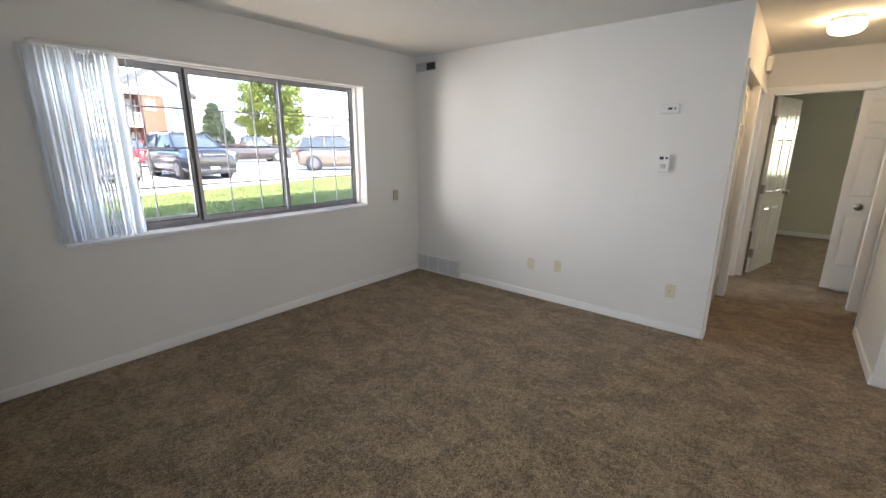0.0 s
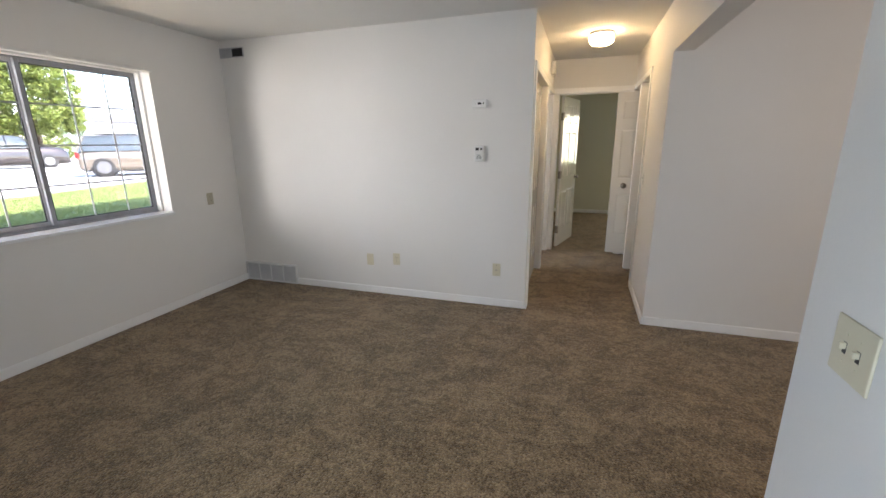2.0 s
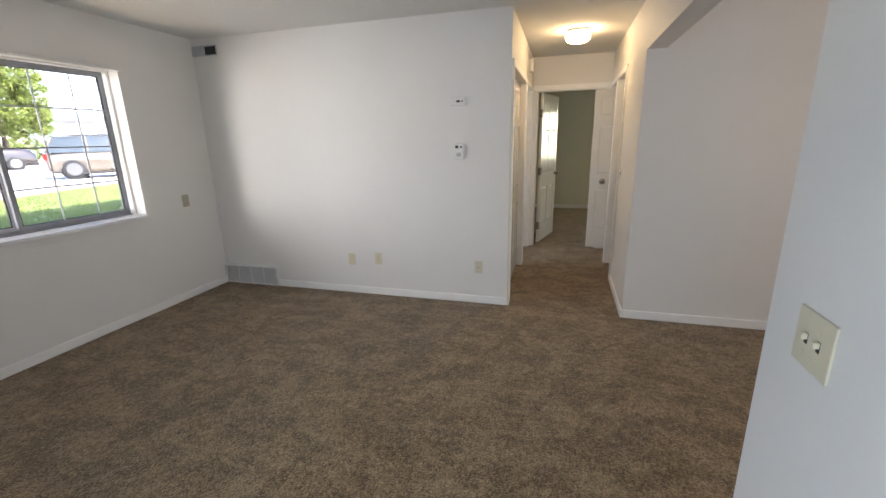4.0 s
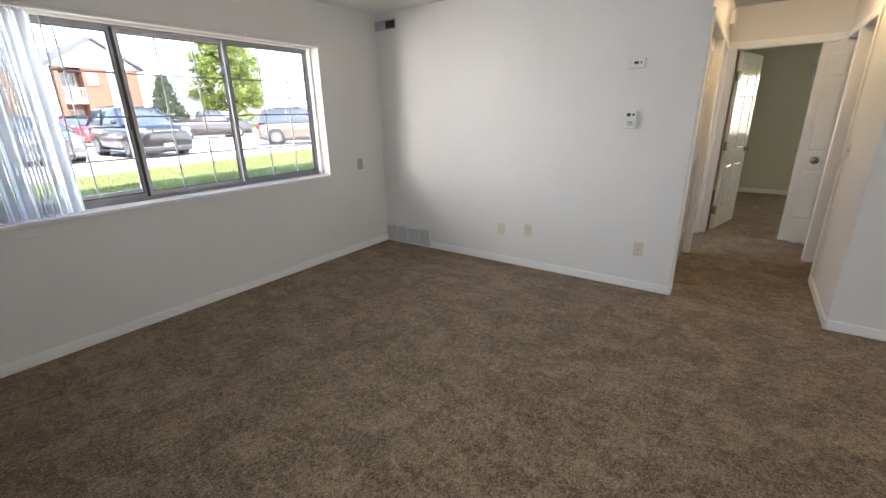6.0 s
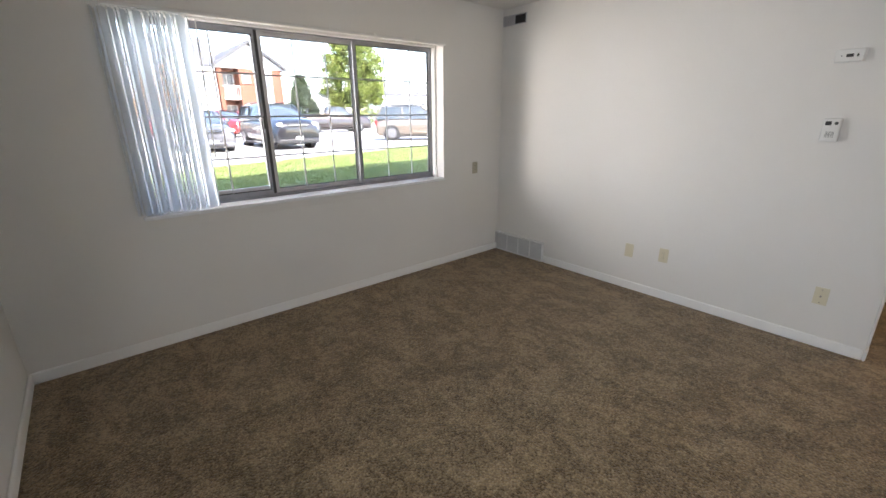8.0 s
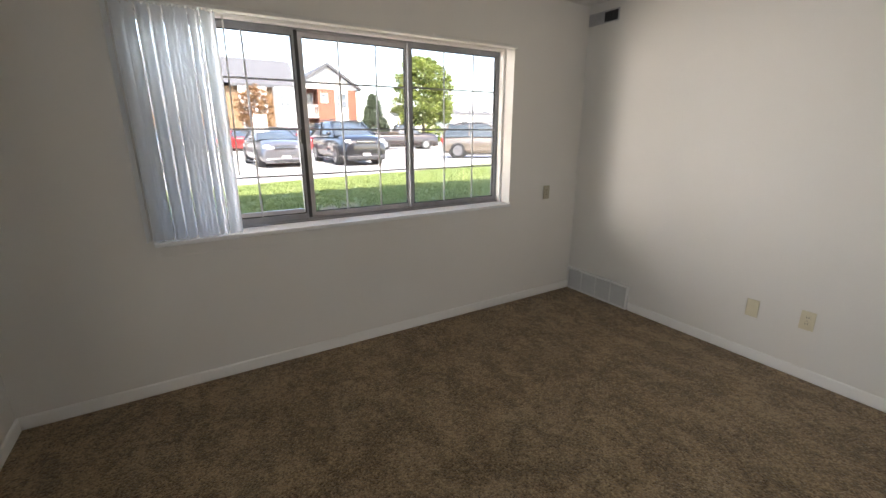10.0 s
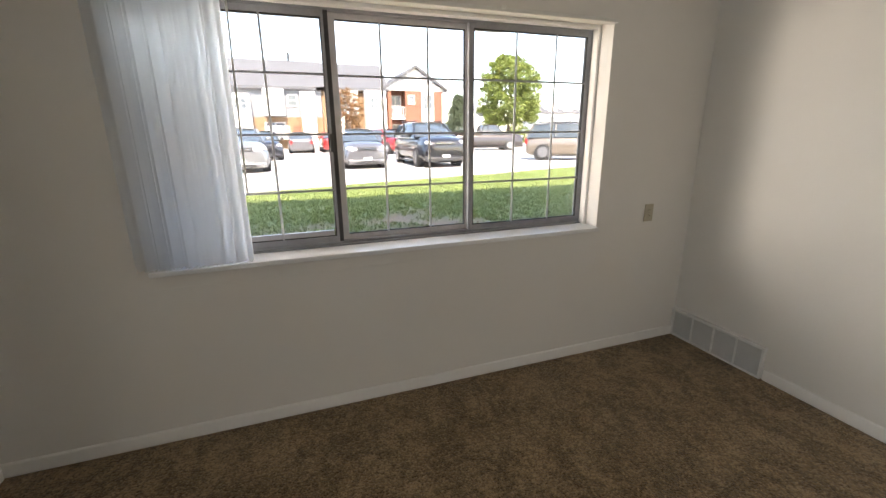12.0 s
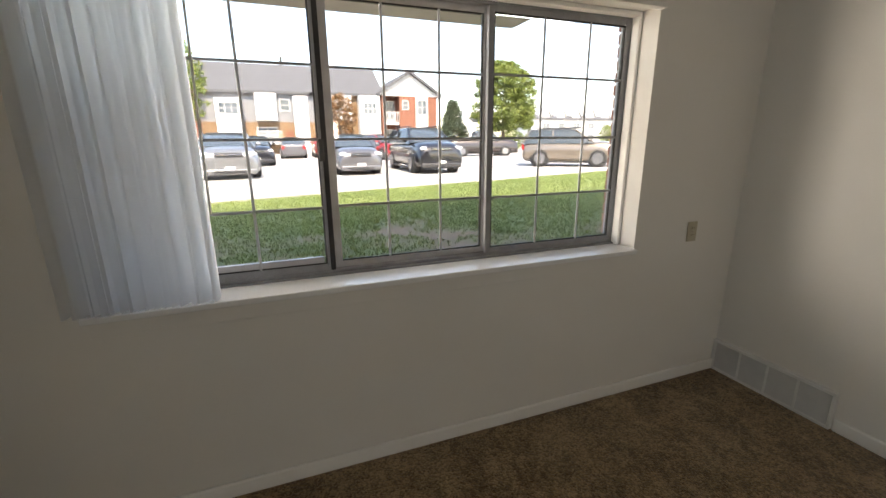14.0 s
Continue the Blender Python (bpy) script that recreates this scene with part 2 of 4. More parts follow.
structure("wall_entrance", boxes((-1.2, -1.1, -1.7, BY - T, 0, TOP), (1.0, 1.1, -1.7, BY - T, 0, TOP), (-1.2, 1.1, -1.8, -1.7, 0, TOP)), WALL, "plain painted wall of the added, unseen lobby", "wall")
structure("floor_entrance", boxes((-1.1, 1.0, -1.7, BY - T, -0.12, -0.004)), CARPET, "brown carpet in the added, unseen lobby", "carpet floor")
structure("ceiling_entrance", boxes((-1.2, 1.1, -1.8, BY - T, TOP, TOP + 0.14)), CEIL, "white ceiling of the added, unseen lobby", "ceiling")
structure("wall_north", boxes((WX, HL, FY, FY + T, 0, TOP)), WALL, "white painted drywall with outlets and thermostats", "wall")

# hall: left wall with a closet and a room doorway, right wall with two openings, end wall with a doorway
structure("wall_hall_left", boxes(
    (HL - T, HL, FY + T, 3.80, 0, TOP), (HL - T, HL, 3.80, 4.95, 2.03, TOP), (HL - T, HL, 4.95, 5.08, 0, TOP),
    (HL - T, HL, 5.08, 5.84, 2.03, TOP), (HL - T, HL, 5.84, EY, 0, TOP)), WALL, "white painted hall wall", "wall")
structure("wall_hall_right", boxes(
    (HR, HR + 0.12, 3.63, 4.62, 0, TOP), (HR, HR + 0.12, 4.62, 5.25, 2.05, TOP), (HR, HR + 0.12, 5.25, 5.32, 0, TOP),
    (HR, HR + 0.12, 5.32, EY, 2.05, TOP)), WALL, "white painted hall wall", "wall")
structure("wall_hall_end", boxes(
    (WX, -0.27, EY, EY + T, 0, TOP), (-0.27, 0.56, EY, EY + T, 2.045, TOP), (0.56, EAST, EY, EY + T, 0, TOP)), WALL, "white painted wall round the doorway", "wall")
structure("wall_closet", boxes((-1.10, -1.04, FY + T, 5.02, 0, TOP), (-1.04, HL - T, 4.96, 5.02, 0, TOP)), WALL, "white painted closet wall", "wall")
structure("wall_bath", boxes((HR + 0.12, EAST, 4.50, 4.58, 0, TOP), (HR + 0.12, 1.5, 5.25, 5.32, 0, TOP), (1.42, 1.5, 5.32, EY, 0, TOP)), WALL, "white painted wall", "wall")
structure("wall_bedroom", boxes((WX, 1.2, 9.25, 9.37, 0, TOP), (2.75, EAST, 9.25, 9.37, 0, TOP), (1.2, 2.75, 9.25, 9.37, 0, 0.95), (1.2, 2.75, 9.25, 9.37, 2.0, TOP)), BEDWALL, "pale olive painted bedroom wall", "wall")

# dining side: the beam, the near wall end and the room's walls
structure("wall_near", boxes((HR, HR + 0.13, BY, 1.325, 0, TOP)), WALL, "white painted wall end beside the opening", "wall")
structure("beam", boxes((HR, HR + 0.13, 1.325, 3.63, 2.06, TOP)), WALL, "white painted dropped beam over the dining opening", "beam")
structure("wall_dining", boxes((HR + 0.12, EAST, 3.63, 3.75, 0, TOP)), WALL, "white painted dining wall", "wall")
structure("wall_dining_south", boxes((HR + 0.13, EAST, BY - T, BY, 0, TOP)), WALL, "white painted wall", "wall")
structure("wall_east", boxes((EAST, EAST + 0.2, BY - T, 2.0, 0, TOP), (EAST, EAST + 0.2, 2.3, 9.4, 0, TOP), (EAST, EAST + 0.2, 2.0, 2.3, 0, 1.45), (EAST, EAST + 0.2, 2.0, 2.3, 1.85, TOP)), WALL, "white painted outer wall", "wall")

# upper storey and roof, seen only by the shade that they throw
structure("upper_storey", boxes((OUT, EAST + 0.2, -9.0, 9.4, TOP + 0.14, 5.8)), BRICK, "red brick upper storey", "wall")
structure("roof", boxes((OUT - 0.75, EAST + 0.9, -9.5, 9.8, 5.8, 6.02)), SOFFIT, "shallow roof with deep eaves", "roof")
structure("facade", boxes((OUT, OUT + 0.1, -9.0, WY0, 0, TOP + 0.14), (OUT, OUT + 0.1, WY1 + 0.165, B2Y0, 0, TOP + 0.14), (OUT, OUT + 0.1, B2Y1, 9.4, 0, TOP + 0.14),
                          (OUT, OUT + 0.1, WY0, WY1 + 0.165, 0, WZ0 - 0.04), (OUT, OUT + 0.1, WY0, WY1 + 0.165, WZ1, TOP + 0.14),
                          (OUT, OUT + 0.1, B2Y0, B2Y1, 0, 0.93), (OUT, OUT + 0.1, B2Y0, B2Y1, 2.05, TOP + 0.14)), MORTAR, "brick outer wall", "wall")
# first slab is unseen, added to block direct sun at the small east opening
structure("back_balcony_slab", boxes((EAST + 0.2, EAST + 1.9, -1.0, 4.5, 2.36, 2.60)), SOFFIT, "unseen slab added to keep the sun off the east opening", "balcony")
structure("balcony_slab", boxes((-5.12, OUT, -4.0, 3.07, 2.36, 2.60)), SOFFIT, "beige painted underside of the balcony above", "balcony")


# baseboards
def baseboard(name, x0, x1, y0, y1):
    bm = boxes((x0, x1, y0, y1, 0.0, 0.074))
    bevel(bm, 0.009, 3)
    return structure(name, bm, TRIM, "white painted wooden baseboard", "baseboard")


D = 0.017
baseboard("baseboard_west", WX, WX + D, BY, FY)
baseboard("baseboard_north", -2.735, HL - 0.002, FY - D, FY)
baseboard("baseboard_south", WX + D, -0.66, BY, BY + D)
baseboard("baseboard_hall_left", HL, HL + D, FY - D, 3.745)
baseboard("baseboard_hall_right", HR - D, HR, 3.63 - D, 4.565)
baseboard("baseboard_dining", HR, EAST, 3.63 - D, 3.63)
baseboard("baseboard_near", HR - D, HR, BY, 1.325)
baseboard("baseboard_near_end", HR - D, HR + 0.13, 1.325, 1.325 + D)
baseboard("baseboard_bedroom", WX, EAST, 9.25 - D, 9.25)


# casings: flat boards with eased edges round the hall's openings
def casing(name, *rows):
    bm = bmesh.new()
    for r in rows:
        one = boxes(r)
        bevel(one, 0.004, 2)
        me = bpy.data.meshes.new("t")
        one.to_mesh(me)
        one.free()
        bm.from_mesh(me)
        bpy.data.meshes.remove(me)
    return structure(name, bm, TRIM, "white painted door casing", "door casing")


C = 0.057
# first casing goes round the added doorway behind the camera
casing("trim_entrance", (-0.60 - C, -0.60, BY, BY + 0.014, 0, 2.05), (0.30, 0.30 + C, BY, BY + 0.014, 0, 2.05), (-0.60 - C, 0.30 + C, BY, BY + 0.014, 2.05, 2.05 + C))
casing("trim_closet", (HL, HL + 0.014, 3.80 - C, 3.80, 0, 2.03), (HL, HL + 0.014, 4.95, 4.95 + C, 0, 2.03), (HL, HL + 0.014, 3.80 - C, 4.95 + C, 2.03, 2.03 + C))
casing("trim_room", (HL, HL + 0.014, 5.08 - C, 5.08, 0, 2.03), (HL, HL + 0.014, 5.84, 5.84 + C, 0, 2.03), (HL, HL + 0.014, 5.08 - C, 5.84 + C, 2.03, 2.03 + C))
casing("trim_end", (-0.27 - C, -0.27, EY - 0.014, EY, 0, 2.045), (0.56, 0.56 + C, EY - 0.014, EY, 0, 2.045), (-0.27 - C, 0.56 + C, EY - 0.014, EY, 2.045, 2.045 + C),
       (-0.27, -0.255, EY, EY + T, 0, 2.045), (0.545, 0.56, EY, EY + T, 0, 2.045), (-0.255, 0.545, EY, EY + T, 2.03, 2.045))
casing("trim_bath", (HR - 0.014, HR, 4.62 - C, 4.62, 0, 2.05), (HR - 0.014, HR, 4.62 - C, 5.32, 2.05, 2.05 + C), (HR - 0.014, HR + 0.1, 5.235, 5.25, 0, 2.05), (HR - 0.014, HR, 5.25, 5.32, 0, 2.05))
casing("trim_linen", (HR - 0.014, HR, 5.325, EY - 0.015, 2.05, 2.05 + C))


# ---- living room window ----
def frame_bars(x0, x1, y0, y1, z0, z1, w):
    """Four bars of width w round an opening."""
    bm = bmesh.new()
    for r in ((x0, x1, y0, y0 + w, z0, z1), (x0, x1, y1 - w, y1, z0, z1), (x0, x1, y0 + w, y1 - w, z0, z0 + w), (x0, x1, y0 + w, y1 - w, z1 - w, z1)):
        box(bm, *r)
    return bm


def window_sash(parent, x, y0, y1, z0, z1, cols, rows, mat, w=0.028):
    """A sliding sash: frame, gasket, pane and a grid of thin bars."""
    sash = part("sash", bevel(frame_bars(x - 0.014, x + 0.014, y0, y1, z0, z1, w), 0.002, 1), mat, parent)
    part("gasket", frame_bars(x - 0.006, x + 0.009, y0 + w, y1 - w, z0 + w, z1 - w, 0.006), RUBBER, sash)
    pane = part("pane", boxes((x - 0.002, x + 0.002, y0 + w, y1 - w, z0 + w, z1 - w)), PANE, sash)
    pane.visible_shadow = False
    for c in cols:
        part("glazing_bar", bevel(boxes((x + 0.003, x + 0.010, c - 0.0055, c + 0.0055, z0 + w, z1 - w)), 0.0015, 1), FRAMELT, sash)
    for r in rows:
        part("glazing_bar", bevel(boxes((x + 0.0035, x + 0.0105, y0 + w, y1 - w, r - 0.0055, r + 0.0055)), 0.0015, 1), FRAME, sash)
    return sash


win = thing("window_1", "wide three-part sliding window with grey aluminium frame and grid bars", "window", kind="structure")
part("window_frame", bevel(frame_bars(-3.625, -3.555, WY0, WY1, WZ0, WZ1 - 0.005, 0.026), 0.002, 1), FRAME, win)
ROWZ = (1.184, 1.468, 1.753)
window_sash(win, -3.572, 0.49, 1.335, 0.902, 2.040, (0.76, 1.03), ROWZ, FRAME, 0.032)
window_sash(win, -3.603, 1.30, 2.095, 0.902, 2.040, (1.595, 1.85), ROWZ, FRAMELT, 0.03)
window_sash(win, -3.572, 2.075, 2.875, 0.902, 2.040, (2.370, 2.632), ROWZ, FRAME, 0.028)
# near-black strip where the left and middle sashes meet
part("meeting_stile", bevel(boxes((-3.590, -3.556, 1.316, 1.337, 0.903, 2.039)), 0.002, 1), DARKFRAME, win, "dark strip at the meeting stile")
part("meeting_stile", bevel(boxes((-3.618, -3.588, 1.338, 1.372, 0.903, 2.039)), 0.002, 1), FRAMELT, win)
part("bottom_rail", bevel(boxes((-3.588, -3.566, 0.522, 1.291, 0.936, 0.966)), 0.002, 1), FRAMELT, win)
part("latch", bevel(boxes((-3.558, -3.54, 1.302, 1.322, 1.38, 1.47)), 0.003, 1), DARKPL, win)
part("track", boxes((-3.552, -3.535, WY0, WY1, WZ0, WZ0 + 0.012)), FRAME, win)
part("jamb_stop", bevel(boxes((-3.555, -3.505, WY1 - 0.02, WY1, WZ0, WZ1)), 0.003, 1), TRIM, win)
part("head_stop", bevel(boxes((-3.555, -3.505, WY0, WY1 - 0.02, WZ1 - 0.02, WZ1)), 0.003, 1), TRIM, win)
part("apron", bevel(boxes((WX, WX + 0.004, WY0, WY1 - 0.6, WZ0 - 0.085, WZ0 - 0.0225)), 0.0015, 1), WALL, win, "painted strip under the sill")
sill = part("window_sill", bevel(boxes((-3.56, -3.375, WY0 - 0.02, WY1 + 0.004, WZ0 - 0.022, WZ0 + 0.004)), 0.006, 3), SILL, win, "glossy white painted sill")

# front bedroom window and back bedroom window, out of sight but letting daylight into the hall
w = thing("window_2", "sliding window with grey aluminium frame", "window", kind="structure")
part("window_frame", bevel(frame_bars(-3.61, -3.55, B2Y0, B2Y1, 0.95, 2.05, 0.04), 0.002, 1), FRAME, w)
part("mullion", boxes((-3.60, -3.56, 4.95, 5.01, 0.99, 2.01)), FRAME, w)
w = thing("window_3", "bedroom window with grey aluminium frame", "window", kind="structure")
part("window_frame", bevel(boxes((1.2, 1.24, 9.28, 9.34, 0.95, 2.0), (2.71, 2.75, 9.28, 9.34, 0.95, 2.0), (1.24, 2.71, 9.28, 9.34, 0.95, 0.99), (1.24, 2.71, 9.28, 9.34, 1.96, 2.0)), 0.002, 1), FRAME, w)

# unseen opening added in the east wall to hold the dining fill lamp
w = thing("window_4", "small unseen framed opening added to light the dining side", "window", kind="structure")
part("window_frame", bevel(frame_bars(EAST + 0.07, EAST + 0.13, 2.0, 2.3, 1.45, 1.85, 0.02), 0.002, 1), FRAME, w)
for wx in ("window_2", "window_3"):
    o = bpy.data.objects[wx]
    p = part("pane", boxes((-3.582, -3.578, B2Y0 + 0.04, B2Y1 - 0.04, 0.99, 2.01) if wx == "window_2" else (1.24, 2.71, 9.308, 9.312, 0.99, 1.96)), PANE, o)
    p.visible_shadow = False

# brick reveal outside the window's right edge
wall = bpy.data.objects["facade"]
bm = bevel(boxes((-0.05, 0.05, -0.1, 0.1, -0.0285, 0.0285)), 0.004, 1)
first = part("brick", bm, BRICK, wall)
first.location = (OUT + 0.038, WY1 + 0.175, WZ0 - 0.02)
for i in range(1, 19):
    b = first.copy()
    scene.collection.objects.link(b)
    b.location = (OUT + 0.038 + random.uniform(-0.002, 0.002), WY1 + 0.175 + random.uniform(-0.003, 0.003), WZ0 - 0.02 + i * 0.0667)

# ---- vertical blind ----
blind = thing("vertical_blind", "white vinyl vertical blind with vanes stacked to one side", "blind")
part("track", bevel(boxes((-3.405, -3.355, WY0 + 0.005, WY1 - 0.005, WZ1 - 0.022, WZ1 - 0.002)), 0.003, 1), WHITEPL, blind, "slim white headrail")
part("clip", bevel(boxes((-3.356, -3.346, 2.16, 2.185, WZ1 - 0.012, WZ1 + 0.006)), 0.002, 1), WHITEPL, blind)
rng = random.Random(4)
for i in range(26):
    y = 0.438 + i * 0.0178
    ang = radians(rng.gauss(-8, 8) + (0, 15, -12)[i % 3] + (-20 if i > 23 else -11 if i % 5 == 3 else 0))
    off = rng.uniform(-0.007, 0.007)
    bm = bmesh.new()
    n, half, bow = 7, 0.0445, 0.009
    rings = []
    for k in range(n):
        u = (k / (n - 1) - 0.5) * 2
        a, b = u * half, bow * (1 - u * u)
        px, py = a * math.cos(ang) - b * math.sin(ang), a * math.sin(ang) + b * math.cos(ang)
        lean = rng.uniform(-0.0006, 0.0006)
        rings.append([bm.verts.new((-3.380 + off + px, y + py, z)) for z in (0.897 + rng.uniform(0, 0.001), WZ1 - 0.035)])
    for p, q in zip(rings, rings[1:]):
        bm.faces.new((p[0], q[0], q[1], p[1]))
    vane = part("vane", bm, VANE, blind, smooth=True)
    part("hanger", boxes((-3.383, -3.373, y - 0.004, y + 0.004, WZ1 - 0.042, WZ1 - 0.02)), WHITEPL, vane)
wand = part("wand", rod(bmesh.new(), (-3.345, 0.915, 1.62), (0, 0.02, 1), 0.004, 0.80, 10), WHITEPL, blind, "thin tilt wand")

# ---- wall plates and controls ----
def plate(name, label, category, at, w=0.071, h=0.115, mat=IVORY, kind="duplex"):
    """A bevelled cover plate facing -y at its own origin, with its fittings."""
    t = thing(name, label, category, at)
    body = boxes((-w / 2, w / 2, -0.006, 0, -h / 2, h / 2))
    part("cover", bevel(body, 0.0025, 2), mat, t)
    if kind == "duplex":
        for dz in (-0.0195, 0.0195):
            s = part("socket", bevel(boxes((-0.016, 0.016, -0.0085, -0.005, dz - 0.014, dz + 0.014)), 0.002, 2), mat, t)
            for dx in (-0.006, 0.006):
                part("slot", boxes((dx - 0.0012, dx + 0.0012, -0.0092, -0.008, dz - 0.003, dz + 0.006)), DARKPL, s)
        part("screw", rod(bmesh.new(), (0, -0.0065, 0), (0, 1, 0), 0.003, 0.002, 12), NICKEL, t)
    elif kind == "cable":
        part("jack", rod(bmesh.new(), (0, -0.010, 0), (0, 1, 0), 0.0055, 0.012, 14), NICKEL, t, "dark threaded cable jack")
        for dz in (-0.042, 0.042):
            part("screw", rod(bmesh.new(), (0, -0.0065, dz), (0, 1, 0), 0.003, 0.002, 12), NICKEL, t)
    elif kind == "blank":
        for dz in (-0.030, 0.030):
            part("screw", rod(bmesh.new(), (0, -0.0065, dz), (0, 1, 0), 0.003, 0.002, 12), mat, t)
    elif kind == "toggles":
        for dx in (-0.023, 0.023):
            tog = part("toggle", bevel(boxes((dx - 0.005, dx + 0.005, -0.018, -0.004, -0.002, 0.012)), 0.002, 2), mat, t)
            part("slot", boxes((dx - 0.006, dx + 0.006, -0.0068, -0.0055, -0.012, 0.013)), DARKPL, tog)
            for dz in (-0.030, 0.030):
                part("screw", rod(bmesh.new(), (dx, -0.0065, dz), (0, 1, 0), 0.003, 0.002, 12), mat, t)
    return t


plate("blank_plate", "ivory plastic blank wall plate", "wall plate", pose(-1.862, FY, 0.345), kind="blank")
plate("power_outlet", "ivory plastic duplex power outlet", "outlet", pose(-1.578, FY, 0.368))
plate("cable_outlet", "ivory plastic cable outlet with one dark jack", "outlet", pose(-0.597, FY, 0.345), kind="cable")
# the outlet by the window has its shade painted into its plastic
plate("power_outlet", "ivory plastic power outlet beside the window, shade in its colour", "outlet", pose(WX, 3.31, 0.945, 0, 0, 90), mat=IVORY_SHADED)
plate("light_switch", "ivory plastic two-gang toggle switch", "light switch", pose(HR, 1.117, 1.04, 0, 0, -90), 0.134, 0.128, IVORY, "toggles")
plate("light_switch", "white plastic switch beside the hall doorway", "light switch", pose(HR, 4.45, 1.12, 0, 0, -90), 0.07, 0.115, WHITEPL, "toggles")

th = thing("wall_thermostat", "white plastic lever thermostat with small dark window", "thermostat", pose(-0.765, FY, 1.768))
part("base", bevel(boxes((-0.066, 0.066, -0.008, 0, -0.036, 0.036)), 0.002, 1), WHITEPL, th)
part("cover", bevel(boxes((-0.062, 0.062, -0.036, -0.008, -0.033, 0.033)), 0.005, 2), WHITEPL, th)
part("scale_window", bevel(boxes((-0.014, 0.018, -0.0375, -0.034, -0.009, 0.009)), 0.002, 1), DARKPL, th, "dark scale window")
part("lever", bevel(boxes((0.030, 0.040, -0.0385, -0.034, -0.008, 0.008)), 0.002, 1), LCD, th)
part("mark", boxes((-0.036, -0.030, -0.0368, -0.034, -0.002, 0.002)), LCD, th)

co = thing("gas_alarm", "white plastic gas alarm with small grey display", "alarm", pose(-0.762, FY, 1.366))
part("base", bevel(boxes((-0.040, 0.040, -0.010, 0, -0.062, 0.062)), 0.003, 1), WHITEPL, co)
part("case", bevel(boxes((-0.043, 0.043, -0.040, -0.010, -0.066, 0.066)), 0.008, 3), WHITEPL, co)
part("display", bevel(boxes((-0.030, -0.001, -0.0415, -0.038, 0.026, 0.050)), 0.002, 1), DARKPL, co, "dark display")
part("button", rod(bmesh.new(), (0.020, -0.041, 0.038), (0, 1, 0), 0.009, 0.004, 18), LCD, co, "round grey test button")
for i in range(5):
    part("slot", boxes((-0.02, 0.02, -0.0408, -0.039, -0.040 + i * 0.007, -0.0375 + i * 0.007)), LCD, co)

# ---- air grilles ----
gr = thing("return_air_grille", "white metal louvred air grille at floor level", "air grille", pose(-3.395, FY, 0.004))
part("frame", bevel(boxes((0, 0.655, -0.030, 0, 0.190, 0.208), (0, 0.655, -0.030, 0, 0.0, 0.016), (0, 0.014, -0.030, 0, 0.016, 0.190), (0.641, 0.655, -0.030, 0, 0.016, 0.190)), 0.002, 1), GRILLE, gr)
# flat dark sheet in place of the shaded depth behind the slats
part("backing", boxes((0.01, 0.645, -0.004, 0, 0.012, 0.194)), DUCT_SHADE, gr, "dark sheet for the shade behind the louvres")
for k in range(1, 4):
    part("divider", boxes((0.014 + k * 0.157 - 0.005, 0.014 + k * 0.157 + 0.005, -0.027, -0.004, 0.016, 0.190)), GRILLE, gr)
for k in range(4):
    for i in range(14):
        bm = boxes((0.019 + k * 0.157, 0.014 + (k + 1) * 0.157 - 0.005, -0.0092, 0.0092, -0.0008, 0.0008))
        bm.transform(pose(0, -0.0155, 0.024 + i * 0.0124, 40))
        part("slat", bm, SLATS, gr)
rg = thing("ceiling_register", "grey metal wall register, one half darkened as a shaded open duct", "air grille", pose(-3.395, FY, 2.282))
part("frame", bevel(boxes((0, 0.285, -0.012, 0, 0.080, 0.090), (0, 0.285, -0.012, 0, 0.0, 0.008), (0, 0.008, -0.012, 0, 0.008, 0.080), (0.277, 0.285, -0.012, 0, 0.008, 0.080)), 0.002, 1), FRAMELT, rg)
# flat dark sheet in place of the open duct's shade
part("duct", boxes((0.148, 0.277, -0.004, 0, 0.008, 0.080)), DUCT_SHADE, rg, "dark sheet for the shade in the open duct")
part("damper", boxes((0.008, 0.148, -0.006, 0, 0.008, 0.080)), FRAMELT, rg, "grey metal damper")
for i in range(11):
    x = 0.016 + i * 0.0245
    # slats over the open half take the painted shade too
    part("slat", boxes((x, x + 0.0015, -0.011, -0.004, 0.008, 0.080)), FRAMELT if x < 0.148 else DUCT_SHADE, rg)


